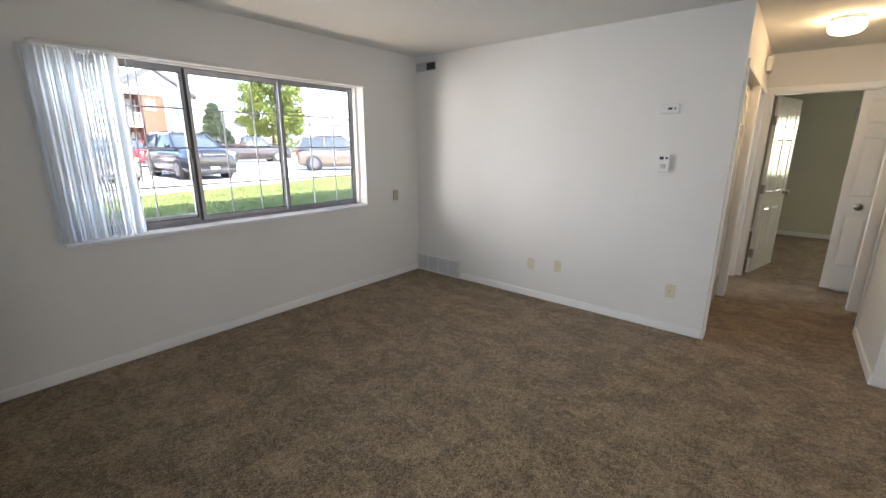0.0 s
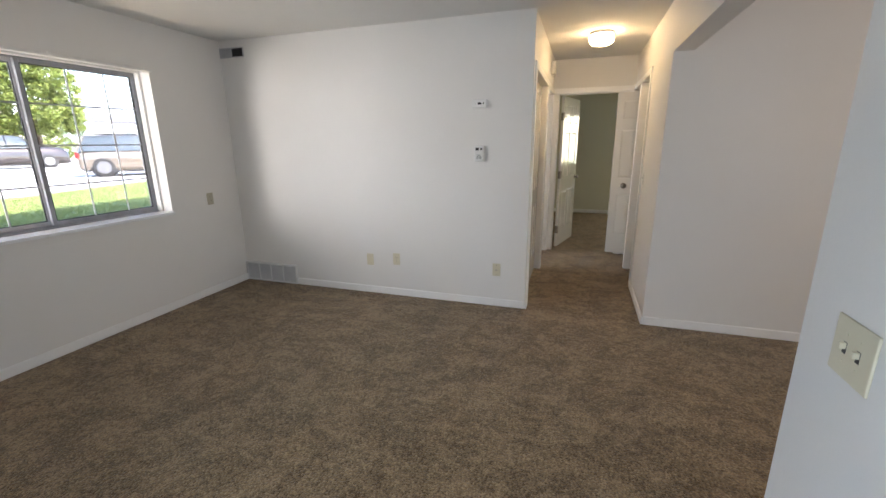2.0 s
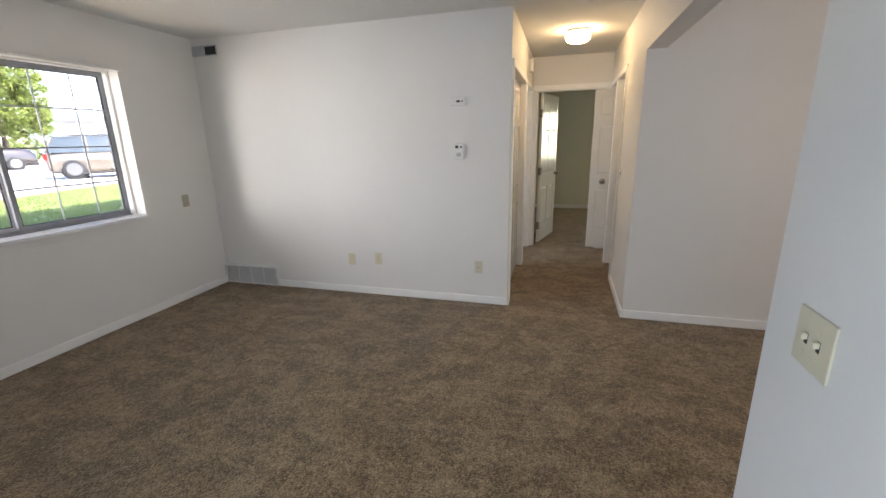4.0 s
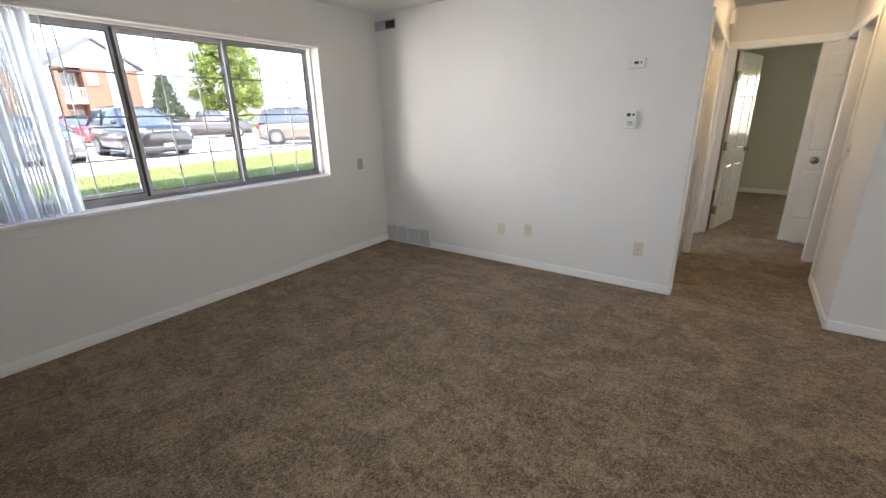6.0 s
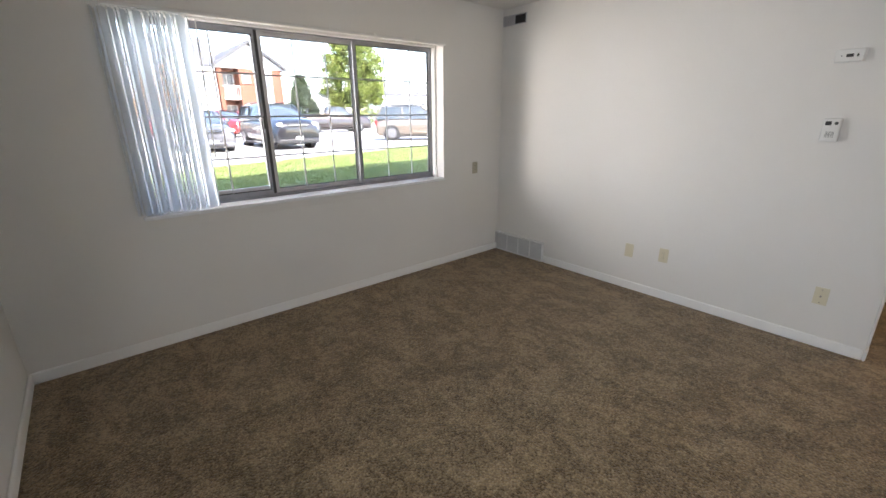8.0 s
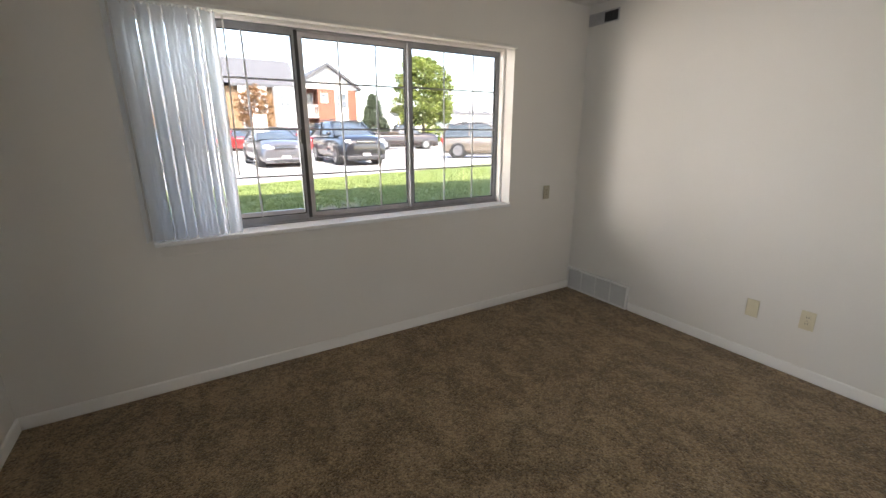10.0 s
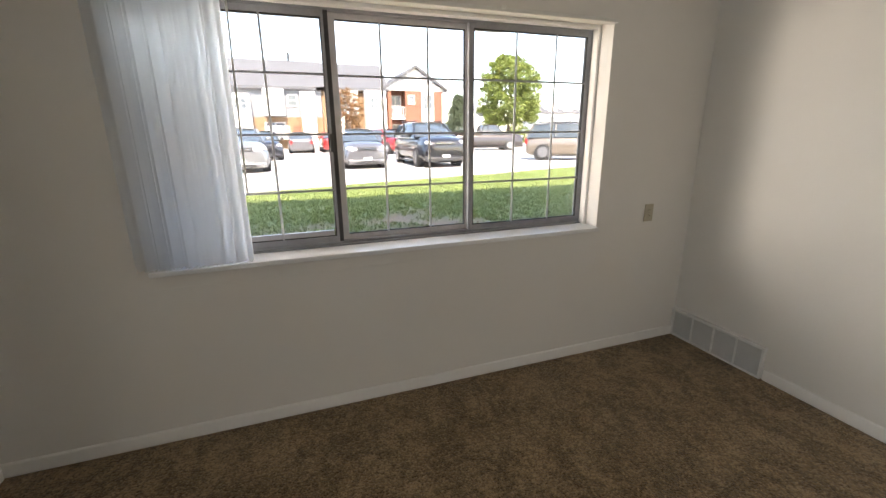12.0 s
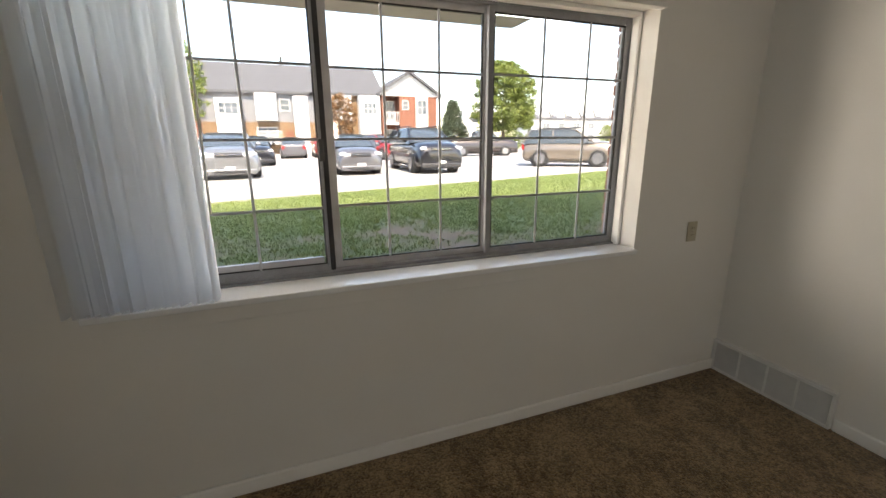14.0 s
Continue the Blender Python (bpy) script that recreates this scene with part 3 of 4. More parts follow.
# ---- panelled doors ----
def panel_leaf(w, h, cols, rows, thick=0.035):
    """A moulded door leaf in its own frame: x along its width from the hinge, z up, faces at +-thick/2; grooves round raised fields."""
    bm = bmesh.new()
    st = 0.105 if cols > 1 else 0.06
    mid = 0.10
    pw = (w - 2 * st - (cols - 1) * mid) / cols
    box(bm, 0, w, -thick / 2 + 0.007, thick / 2 - 0.007, 0, h)
    xs = [(st + c * (pw + mid), st + c * (pw + mid) + pw) for c in range(cols)]
    cuts = [0] + [v for c in xs for v in c] + [w]
    for side in (-1, 1):
        a, b = sorted((side * (thick / 2 - 0.007), side * thick / 2))
        for i in range(0, len(cuts), 2):
            box(bm, cuts[i], cuts[i + 1], a, b, 0, h)
        zc = [0] + [v for r in rows for v in r] + [h]
        for x0, x1 in xs:
            for i in range(0, len(zc), 2):
                box(bm, x0, x1, a, b, zc[i], zc[i + 1])
            for z0, z1 in rows:
                o = [(x0 + 0.014, z0 + 0.014), (x1 - 0.014, z0 + 0.014), (x1 - 0.014, z1 - 0.014), (x0 + 0.014, z1 - 0.014)]
                q = [(x0 + 0.032, z0 + 0.032), (x1 - 0.032, z0 + 0.032), (x1 - 0.032, z1 - 0.032), (x0 + 0.032, z1 - 0.032)]
                lo = [bm.verts.new((x, side * (thick / 2 - 0.0068), z)) for x, z in o]
                hi = [bm.verts.new((x, side * (thick / 2 - 0.001), z)) for x, z in q]
                bm.faces.new(hi)
                for k in range(4):
                    bm.faces.new((lo[k], lo[(k + 1) % 4], hi[(k + 1) % 4], hi[k]))
    return bm


SIX = ((0.24, 0.78), (0.96, 1.57), (1.67, 1.91))


def door(name, label, at, w, h, cols, rows=SIX, knob=None, hinges=(0.24, 1.0, 1.76), category="door"):
    t = thing(name, label, category, at)
    leaf = part("leaf", panel_leaf(w, h, cols, rows), DOORPAINT, t)
    if knob:
        kx, kz, r = knob
        for s in (-1, 1):
            k = bmesh.new()
            rod(k, (kx, s * 0.022, kz), (0, 1, 0), r * 1.1, 0.008, 24)
            rod(k, (kx, s * 0.038, kz), (0, 1, 0), r * 0.42, 0.03, 16)
            bmesh.ops.create_uvsphere(k, u_segments=20, v_segments=12, radius=r, matrix=pose(kx, s * 0.058, kz) @ Matrix.Diagonal((1, 0.62, 1, 1)))
            part("knob", k, NICKEL, leaf, "aged nickel knob", True)
    for z in hinges:
        h_ = bmesh.new()
        rod(h_, (-0.006, -0.024, z), (0, 0, 1), 0.008, 0.10, 12)
        box(h_, -0.004, 0.001, -0.024, 0.016, z - 0.05, z + 0.05)
        box(h_, -0.040, -0.002, -0.027, -0.023, z - 0.05, z + 0.05)
        part("hinge", h_, NICKEL, leaf, "dark metal hinge")
    return t


# end doorway: leaf hinged at its left jamb, swung into the bedroom
door("bedroom_door", "white six-panel door standing open into the bedroom", pose(-0.215, EY + 0.165, 0.012, 0, 0, 76), 0.76, 2.015, 2, knob=(0.70, 0.93, 0.027))
# hall closet: two folding leaves almost shut
door("closet_door", "white panelled folding closet door almost shut", pose(HL - 0.035, 3.81, 0.012, 0, 0, 93), 0.56, 2.0, 2, hinges=(), category="closet door")
door("closet_door", "white panelled folding closet door almost shut", pose(HL - 0.066, 4.375, 0.012, 0, 0, 90.5), 0.56, 2.0, 2, hinges=(), category="closet door")
# linen closet: folded leaf standing out into the hall
door("folding_door", "white panelled folding door standing open with round knob", pose(HR + 0.115, EY - 0.035, 0.03, 0, 0, 180), 0.305, 1.99, 1, knob=None, hinges=(), category="closet door")
fd = bpy.data.objects["folding_door"]
k = bmesh.new()
rod(k, (0.155, 0.024, 0.875), (0, 1, 0), 0.036, 0.012, 28)
rod(k, (0.155, 0.034, 0.875), (0, 1, 0), 0.024, 0.012, 24)
part("knob", k, NICKEL, fd.children[0], "round dark metal pull", True)
part("pivot", boxes((0.0, 0.05, -0.012, 0.012, 1.99, 2.015)), DARKPL, fd.children[0])

# ---- hall ceiling lamp ----
lamp = thing("ceiling_lamp", "lit flush ceiling lamp with white glass shade", "ceiling lamp", pose(0.165, 4.63, TOP))
part("pan", rod(bmesh.new(), (0, 0, -0.012), (0, 0, 1), 0.106, 0.024, 40), FRAMELT, lamp, "grey metal ceiling pan", True)
bm = bmesh.new()
prof = ((0.100, -0.024), (0.109, -0.042), (0.111, -0.064), (0.104, -0.088), (0.084, -0.106), (0.045, -0.116), (0.0, -0.118))
rings = [[bm.verts.new((r * math.cos(a * math.tau / 40), r * math.sin(a * math.tau / 40), z)) for a in range(40)] for r, z in prof[:-1]]
tip = bm.verts.new((0, 0, prof[-1][1]))
for p, q in zip(rings, rings[1:]):
    for i in range(40):
        bm.faces.new((p[i], p[(i + 1) % 40], q[(i + 1) % 40], q[i]))
for i in range(40):
    bm.faces.new((rings[-1][i], rings[-1][(i + 1) % 40], tip))
part("shade", bm, LAMPGLASS, lamp, "glowing white glass shade", True)

chime = thing("door_chime", "white plastic chime box high on the hall wall", "door chime", pose(HL, 5.45, 2.27, 0, 0, 90))
part("cover", bevel(boxes((-0.08, 0.08, -0.045, 0, -0.07, 0.07)), 0.008, 2), WHITEPL, chime)
vent = thing("bedroom_vent", "grey metal register high on the bedroom wall", "air grille", pose(0.72, 9.25, 1.98))
part("frame", bevel(boxes((-0.09, 0.09, -0.012, 0, -0.09, 0.09)), 0.003, 1), FRAMELT, vent)

# ---- outdoors: ground, lawn, parking ----
ASPHALT = material("sun-bleached parking concrete", (0.42, 0.40, 0.37), 0.9, scale=0.6, amount=0.12, fine=40, bump=0.2)
CURB = material("concrete kerb", (0.45, 0.43, 0.40), 0.9, scale=3, amount=0.12, fine=60, bump=0.2)
BLADE = material("grass blade", (0.20, 0.29, 0.075), 0.7, scale=0.9, amount=0.25, fine=30, bump=0, second=(0.28, 0.34, 0.11))
GZ = 0.22


def lawn_material():
    """Turf that gives way to bare soil where the lawn's own bareness says so."""
    m = material("turf and soil", (0.14, 0.20, 0.055), 0.95, scale=1.3, amount=0.3, fine=55, bump=0.9, second=(0.18, 0.21, 0.08))
    n, l = m.node_tree.nodes, m.node_tree.links
    soil = n.new("ShaderNodeValToRGB")
    soil.color_ramp.elements[0].color, soil.color_ramp.elements[1].color = (0.13, 0.088, 0.053, 1), (0.33, 0.235, 0.15, 1)
    grain = n.new("ShaderNodeTexNoise")
    grain.inputs["Scale"].default_value, grain.inputs["Detail"].default_value = 9, 6
    bare = n.new("ShaderNodeAttribute")
    bare.attribute_name = "bare"
    mix = n.new("ShaderNodeMix")
    mix.data_type = "RGBA"
    turf = n["Principled BSDF"].inputs["Base Color"].links[0].from_socket
    l.new(grain.outputs["Fac"], soil.inputs[0])
    l.new(bare.outputs["Fac"], mix.inputs["Factor"])
    l.new(turf, mix.inputs["A"])
    l.new(soil.outputs[0], mix.inputs["B"])
    l.new(mix.outputs["Result"], n["Principled BSDF"].inputs["Base Color"])
    return m


LAWN = lawn_material()
structure("ground", boxes((-600, OUT, -600, 600, 0.02, GZ), (EAST + 0.2, 600, -600, 600, 0.02, GZ), (OUT, EAST + 0.2, -600, -9.0, 0.02, GZ), (OUT, EAST + 0.2, 9.4, 600, 0.02, GZ)),
          ASPHALT, "pale sun-bleached parking surface", "ground")


def kerb_x(y):
    """The lawn's outer edge, a line that runs askew to the front."""
    return -10.6 - 0.26 * y


def lawn_height(x, y):
    return GZ + 0.10 + 0.03 * noise.noise((x * 0.7, y * 0.7, 0)) + 0.05 * max(0, (x + 8) / 4)


def soil_share(x, y):
    """How bare the lawn is: most near the wall, in ragged patches."""
    near = (x + 7.65 - 0.14 * y) / 2.6
    return near + 0.75 * noise.noise((x * 0.8, y * 0.55, 3.0)) + 0.35 * noise.noise((x * 2.6, y * 2.6, 5.0))


bm = bmesh.new()
NX, NY = 70, 200
rows_ = []
for j in range(NY + 1):
    y = -14 + 44 * j / NY
    x1 = kerb_x(y)
    rows_.append([bm.verts.new((OUT + (x1 - OUT) * i / NX, y, lawn_height(OUT + (x1 - OUT) * i / NX, y))) for i in range(NX + 1)])
for p, q in zip(rows_, rows_[1:]):
    for i in range(NX):
        bm.faces.new((p[i], p[i + 1], q[i + 1], q[i]))
lawn_ob = structure("lawn", bm, LAWN, "thin lawn with bare soil near the wall", "lawn")
share = lawn_ob.data.attributes.new("bare", "FLOAT", "POINT")
for i, vert in enumerate(lawn_ob.data.vertices):
    share.data[i].value = min(1, max(0, (soil_share(vert.co.x, vert.co.y) - 0.25) / 0.45))
bm = bmesh.new()
for j in range(40):
    y0, y1 = -14 + 44 * j / 40, -14 + 44 * (j + 1) / 40 - 0.01
    v = [bm.verts.new(c) for c in ((kerb_x(y0), y0, GZ), (kerb_x(y0) - 0.15, y0, GZ), (kerb_x(y0) - 0.15, y0, GZ + 0.12), (kerb_x(y0), y0, GZ + 0.13),
                                   (kerb_x(y1), y1, GZ), (kerb_x(y1) - 0.15, y1, GZ), (kerb_x(y1) - 0.15, y1, GZ + 0.12), (kerb_x(y1), y1, GZ + 0.13))]
    for f in ((0, 1, 2, 3), (4, 7, 6, 5), (0, 4, 5, 1), (1, 5, 6, 2), (2, 6, 7, 3), (3, 7, 4, 0)):
        bm.faces.new([v[i] for i in f])
structure("kerb", bm, CURB, "pale concrete kerb", "kerb")


def grass(name, count, seed, x_range, y_range, tall):
    """Tufts of bent blades, thinned where the soil is bare."""
    r = random.Random(seed)
    verts, faces = [], []
    for _ in range(count):
        y = r.uniform(*y_range)
        x = r.uniform(x_range[0], x_range[1])
        if x < kerb_x(y) + 0.03 or soil_share(x, y) > r.uniform(0.25, 0.75):
            continue
        z = lawn_height(x, y) - 0.005
        for _b in range(4):
            a, h = r.uniform(0, math.tau), r.uniform(0.5, 1.0) * tall
            w = r.uniform(0.003, 0.006)
            bx, by = x + r.uniform(-0.03, 0.03), y + r.uniform(-0.03, 0.03)
            dx, dy = math.cos(a), math.sin(a)
            lean = r.uniform(0.2, 0.8) * h
            k = len(verts)
            verts += [(bx - dy * w, by + dx * w, z), (bx + dy * w, by - dx * w, z),
                      (bx + dx * lean * 0.35 - dy * w * 0.8, by + dy * lean * 0.35 + dx * w * 0.8, z + h * 0.6), (bx + dx * lean * 0.35 + dy * w * 0.8, by + dy * lean * 0.35 - dx * w * 0.8, z + h * 0.6),
                      (bx + dx * lean, by + dy * lean, z + h)]
            faces += [(k, k + 1, k + 3, k + 2), (k + 2, k + 3, k + 4)]
    me = bpy.data.meshes.new(name)
    me.from_pydata(verts, [], faces)
    me.materials.append(BLADE)
    return tagged(new(name, me), "uneven green grass with thin patches", "grass", kind="stuff")


grass("grass", 90000, 1, (-15.0, -4.2), (-4.0, 15.0), 0.055)


# ---- vehicles ----
def car_paint(name, colour, metal=0.4):
    m = material(name, colour, 0.28, metal, scale=2, amount=0.05, fine=60, bump=0)
    m.node_tree.nodes["Principled BSDF"].inputs["Coat Weight"].default_value = 0.8
    return m


TYRE = material("tyre rubber", (0.025, 0.025, 0.025), 0.85, scale=12, amount=0.2, fine=80, bump=0.2)
RIM = material("alloy rim", (0.30, 0.30, 0.31), 0.3, 0.8, scale=12, amount=0.08, fine=80, bump=0)
CARGLASS = material("dark car glass", (0.06, 0.075, 0.085), 0.06, 0.0, scale=3, amount=0.1, fine=20, bump=0)
LIGHTLENS = material("clear headlight lens", (0.72, 0.73, 0.74), 0.12, 0.3, scale=15, amount=0.1, fine=80, bump=0)
BLACKTRIM = material("black plastic trim", (0.03, 0.03, 0.032), 0.5, scale=15, amount=0.1, fine=80, bump=0.02)
CHROME = material("chrome trim", (0.75, 0.75, 0.76), 0.12, 1.0, scale=15, amount=0.05, fine=80, bump=0)
REDLENS = material("red tail lens", (0.4, 0.02, 0.02), 0.15, scale=15, amount=0.1, fine=80, bump=0)


def loft(bm, stations, sides):
    """A closed skin through rectangles with rounded shoulders: station = (x, z0, z1, w0, w1), w half widths low and high."""
    rings = []
    for x, z0, z1, w0, w1 in stations:
        h = z1 - z0
        pts = [(-w0 * 0.86, z0), (-w0, z0 + h * 0.22), (-w0 * 1.0, z0 + h * 0.58), (-w1 * 0.97, z1 - h * 0.10), (-w1 * 0.80, z1), (0, z1 + h * 0.015),
               (w1 * 0.80, z1), (w1 * 0.97, z1 - h * 0.10), (w0 * 1.0, z0 + h * 0.58), (w0, z0 + h * 0.22), (w0 * 0.86, z0)]
        rings.append([bm.verts.new((x, y, z)) for y, z in pts])
    for p, q in zip(rings, rings[1:]):
        for i in range(len(p)):
            j = (i + 1) % len(p)
            bm.faces.new((p[i], p[j], q[j], q[i]))
    bm.faces.new(rings[0])
    bm.faces.new(list(reversed(rings[-1])))
    return bm


def wheel(parent, x, y, r, w=0.21):
    bm = bmesh.new()
    rod(bm, (x, y, r), (0, 1, 0), r, w, 28)
    bevel_e = [e for e in bm.edges if abs(abs(e.verts[0].co.y - y) - w / 2) < 1e-4 and abs(abs(e.verts[1].co.y - y) - w / 2) < 1e-4]
    bmesh.ops.bevel(bm, geom=bevel_e, offset=0.03, segments=2, affect="EDGES", profile=0.5)
    whl = part("wheel", bm, TYRE, parent, smooth=True)
    s = 1 if y > 0 else -1
    rim = rod(bmesh.new(), (x, y + s * (w / 2 - 0.012), r), (0, 1, 0), r * 0.64, 0.05, 24)
    rm = part("rim", rim, RIM, whl)
    sp = bmesh.new()
    for k in range(5):
        a = k * math.tau / 5 + 0.3
        one = boxes((-0.026, 0.026, -0.01, 0.01, 0.03, r * 0.60))
        one.transform(Matrix.Translation((x, y + s * (w / 2 + 0.014), r)) @ Matrix.Rotation(a, 4, "Y"))
        me = bpy.data.meshes.new("t")
        one.to_mesh(me)
        one.free()
        sp.from_mesh(me)
        bpy.data.meshes.remove(me)
    part("spokes", sp, RIM, whl)
    part("wheel_well", rod(bmesh.new(), (x, y - s * 0.05, r), (0, 1, 0), r * 1.16, w, 28), BLACKTRIM, whl)


def vehicle(name, label, paint, at, length, width, height, hood, belt, kind="sedan"):
    """A parked vehicle, nose towards +x: lower body, cabin, glass, lights, grille, bumper, mirrors and wheels."""
    t = thing(name, label, "truck" if kind == "pickup" else "car", at)
    L, W = length / 2, width / 2
    r = 0.335 if kind == "sedan" else 0.375
    lo = 0.11 if kind == "sedan" else 0.16
    tail = belt if kind != "sedan" else belt + 0.03
    body = loft(bmesh.new(), [(-L, lo + 0.14, tail - 0.12, W * 0.86, W * 0.80), (-L + 0.10, lo + 0.02, tail, W * 0.97, W * 0.92), (-L * 0.45, lo, belt + 0.02, W, W * 0.95), (0.05, lo, belt, W, W * 0.95),
                              (L * 0.42, lo, belt - 0.02, W, W * 0.94), (L * 0.62, lo, hood + 0.06, W, W * 0.90), (L - 0.30, lo, hood, W * 0.98, W * 0.84), (L - 0.07, lo + 0.02, hood - 0.14, W * 0.92, W * 0.78), (L, lo + 0.10, hood - 0.30, W * 0.82, W * 0.72)], 11)
    bd = part("body", body, paint, t, smooth=True)
    mod = bd.modifiers.new("smooth", "SUBSURF")
    mod.levels = mod.render_levels = 2
    if kind == "sedan":
        cab = [(-L * 0.72, 0.0, 0.03), (-L * 0.36, 0.93, 0.80), (0.0, 1.0, 0.82), (L * 0.16, 0.94, 0.80), (L * 0.56, 0.0, 0.02)]
    elif kind == "pickup":
        cab = [(-L * 0.20, 0.0, 0.05), (-L * 0.14, 0.95, 0.84), (0.1, 1.0, 0.84), (L * 0.22, 0.95, 0.83), (L * 0.44, 0.0, 0.05)]
    else:
        cab = [(-L * 0.97, 0.0, 0.05), (-L * 0.84, 0.93, 0.82), (-L * 0.3, 1.0, 0.84), (L * 0.12, 0.95, 0.83), (L * 0.50, 0.0, 0.03)]
    cz = height - belt

    def cabin(grow, drop):
        bm = bmesh.new()
        rings = []
        for x, f, _ in cab:
            z1 = belt - 0.03 + max(0.05, f * cz + 0.03 - drop)
            wl, wt = W * 0.92 + grow, W * (0.92 - 0.20 * f) + grow
            rings.append([bm.verts.new(c) for c in ((x, -wl, belt - 0.06), (x, -wt, z1 - 0.05), (x, -wt * 0.82, z1), (x, 0, z1 + 0.012), (x, wt * 0.82, z1), (x, wt, z1 - 0.05), (x, wl, belt - 0.06))])
        for p, q in zip(rings, rings[1:]):
            for i in range(6):
                bm.faces.new((p[i], p[i + 1], q[i + 1], q[i]))
        return bm
    part("glasshouse", cabin(-0.006, 0.012), CARGLASS, t, "dark tinted glass", True)
    # roof skin and pillars over the glass
    bm = bmesh.new()
    mid = [c for c in cab if c[1] > 0.5]
    rings = []
    for x, f, _ in mid:
        z1, wt = belt + f * cz, W * (0.92 - 0.20 * f)
        rings.append([bm.verts.new(c) for c in ((x, -wt - 0.004, z1 - 0.085), (x, -wt * 0.84, z1 + 0.004), (x, 0, z1 + 0.022), (x, wt * 0.84, z1 + 0.004), (x, wt + 0.004, z1 - 0.085))])
    for p, q in zip(rings, rings[1:]):
        for i in range(4):
            bm.faces.new((p[i], p[i + 1], q[i + 1], q[i]))
    bmesh.ops.solidify(bm, geom=bm.faces[:], thickness=0.02)
    part("roof", bm, paint, t, smooth=True)
    for s in (-1, 1):
        for a, b in ((cab[0], cab[1]), (cab[-1], cab[-2])):
            v0 = Vector((a[0], s * (W * 0.90), belt - 0.02))
            v1 = Vector((b[0], s * W * (0.92 - 0.20 * b[1]) * 0.96, belt + b[1] * cz - 0.03))
            part("pillar", rod(bmesh.new(), (v0 + v1) / 2, v1 - v0, 0.04, (v1 - v0).length, 8), paint, t)
        xm = cab[2][0] - L * 0.05
        part("pillar", rod(bmesh.new(), (xm, s * W * 0.835, belt + cz * 0.45), (0, -s * 0.2, 0.95), 0.038, cz * 0.95, 8), paint, t)
        part("sill_trim", bevel(boxes((-L * 0.5, L * 0.42, s * W - 0.02, s * W + 0.004, lo + 0.02, lo + 0.09)), 0.01, 1), BLACKTRIM, t)
        m = bmesh.new()
        bmesh.ops.create_uvsphere(m, u_segments=14, v_segments=8, radius=0.1, matrix=pose(L * 0.40, s * (W + 0.06), belt + 0.09) @ Matrix.Diagonal((0.6, 1, 0.75, 1)))
        part("side_mirror", m, paint, t, smooth=True)
        h = bmesh.new()
        bmesh.ops.create_uvsphere(h, u_segments=18, v_segments=10, radius=0.19, matrix=pose(L - 0.125, s * W * 0.70, hood - 0.20, 0, 14, s * -24) @ Matrix.Diagonal((0.42, 1.0, 0.40, 1)))
        part("headlight", h, LIGHTLENS, t, "clear headlight lens", True)
        tl = bevel(boxes((-L - 0.01, -L + 0.10, s * W * 0.78 - 0.10, s * W * 0.78 + 0.10, belt - 0.34, belt - 0.10)), 0.02, 2)
        part("tail_light", tl, REDLENS, t, "red tail light")
        f = rod(bmesh.new(), (L - 0.02, s * W * 0.62, lo + 0.16), (1, 0, 0), 0.05, 0.05, 16)
        part("fog_light", f, LIGHTLENS, t)
        for x in (L * 0.60, -L * 0.60):
            wheel(t, x, s * (W - 0.095), r)
    part("bumper", bevel(boxes((L - 0.20, L + 0.02, -W * 0.84, W * 0.84, lo + 0.06, lo + 0.24)), 0.05, 3), paint if kind == "sedan" else BLACKTRIM, t, smooth=True)
    part("grille", bevel(boxes((L - 0.07, L + 0.005, -W * 0.42, W * 0.42, hood - 0.30, hood - 0.15)), 0.02, 2), BLACKTRIM, t, "dark grille")
    part("grille_bar", bevel(boxes((L + 0.0, L + 0.016, -W * 0.40, W * 0.40, hood - 0.235, hood - 0.205)), 0.006, 1), CHROME, t)
    part("lower_grille", bevel(boxes((L - 0.02, L + 0.028, -W * 0.5, W * 0.5, lo + 0.09, lo + 0.20)), 0.015, 1), BLACKTRIM, t)
    part("number_plate", bevel(boxes((L + 0.018, L + 0.032, -0.15, 0.15, lo + 0.22, lo + 0.32)), 0.004, 1), WHITEPL, t)
    if kind == "suv":
        for s in (-1, 1):
            part("roof_rail", rod(bmesh.new(), (-L * 0.25, s * W * 0.62, height + 0.035), (1, 0, 0), 0.018, L * 1.0, 8), BLACKTRIM, t)
    if kind == "pickup":
        part("bed", bevel(boxes((-L + 0.05, -L * 0.2, -W * 0.94, -W * 0.86, belt - 0.1, belt + 0.12), (-L + 0.05, -L * 0.2, W * 0.86, W * 0.94, belt - 0.1, belt + 0.12), (-L + 0.02, -L + 0.1, -W * 0.94, W * 0.94, belt - 0.1, belt + 0.12)), 0.02, 1), paint, t)
    return t


GREY = car_paint("grey metallic paint", (0.13, 0.13, 0.14))
BLACK = car_paint("black car paint", (0.012, 0.012, 0.016), 0.2)
SILVER = car_paint("silver car paint", (0.23, 0.235, 0.24), 0.5)
BEIGE = car_paint("beige metallic car paint", (0.20, 0.165, 0.13), 0.4)
RED = car_paint("red car paint", (0.35, 0.02, 0.02), 0.2)
MAROON = car_paint("dark pickup paint", (0.025, 0.018, 0.018), 0.2)
vehicle("sedan", "grey compact sedan parked nose to the lawn", GREY, pose(-19.2, 3.75, GZ, 0, 0, 2), 4.4, 1.72, 1.46, 0.95, 0.98)
vehicle("suv", "black family SUV parked beside the grey sedan", BLACK, pose(-18.7, 6.65, GZ, 0, 0, 0), 4.8, 1.86, 1.72, 1.12, 1.12, "suv")
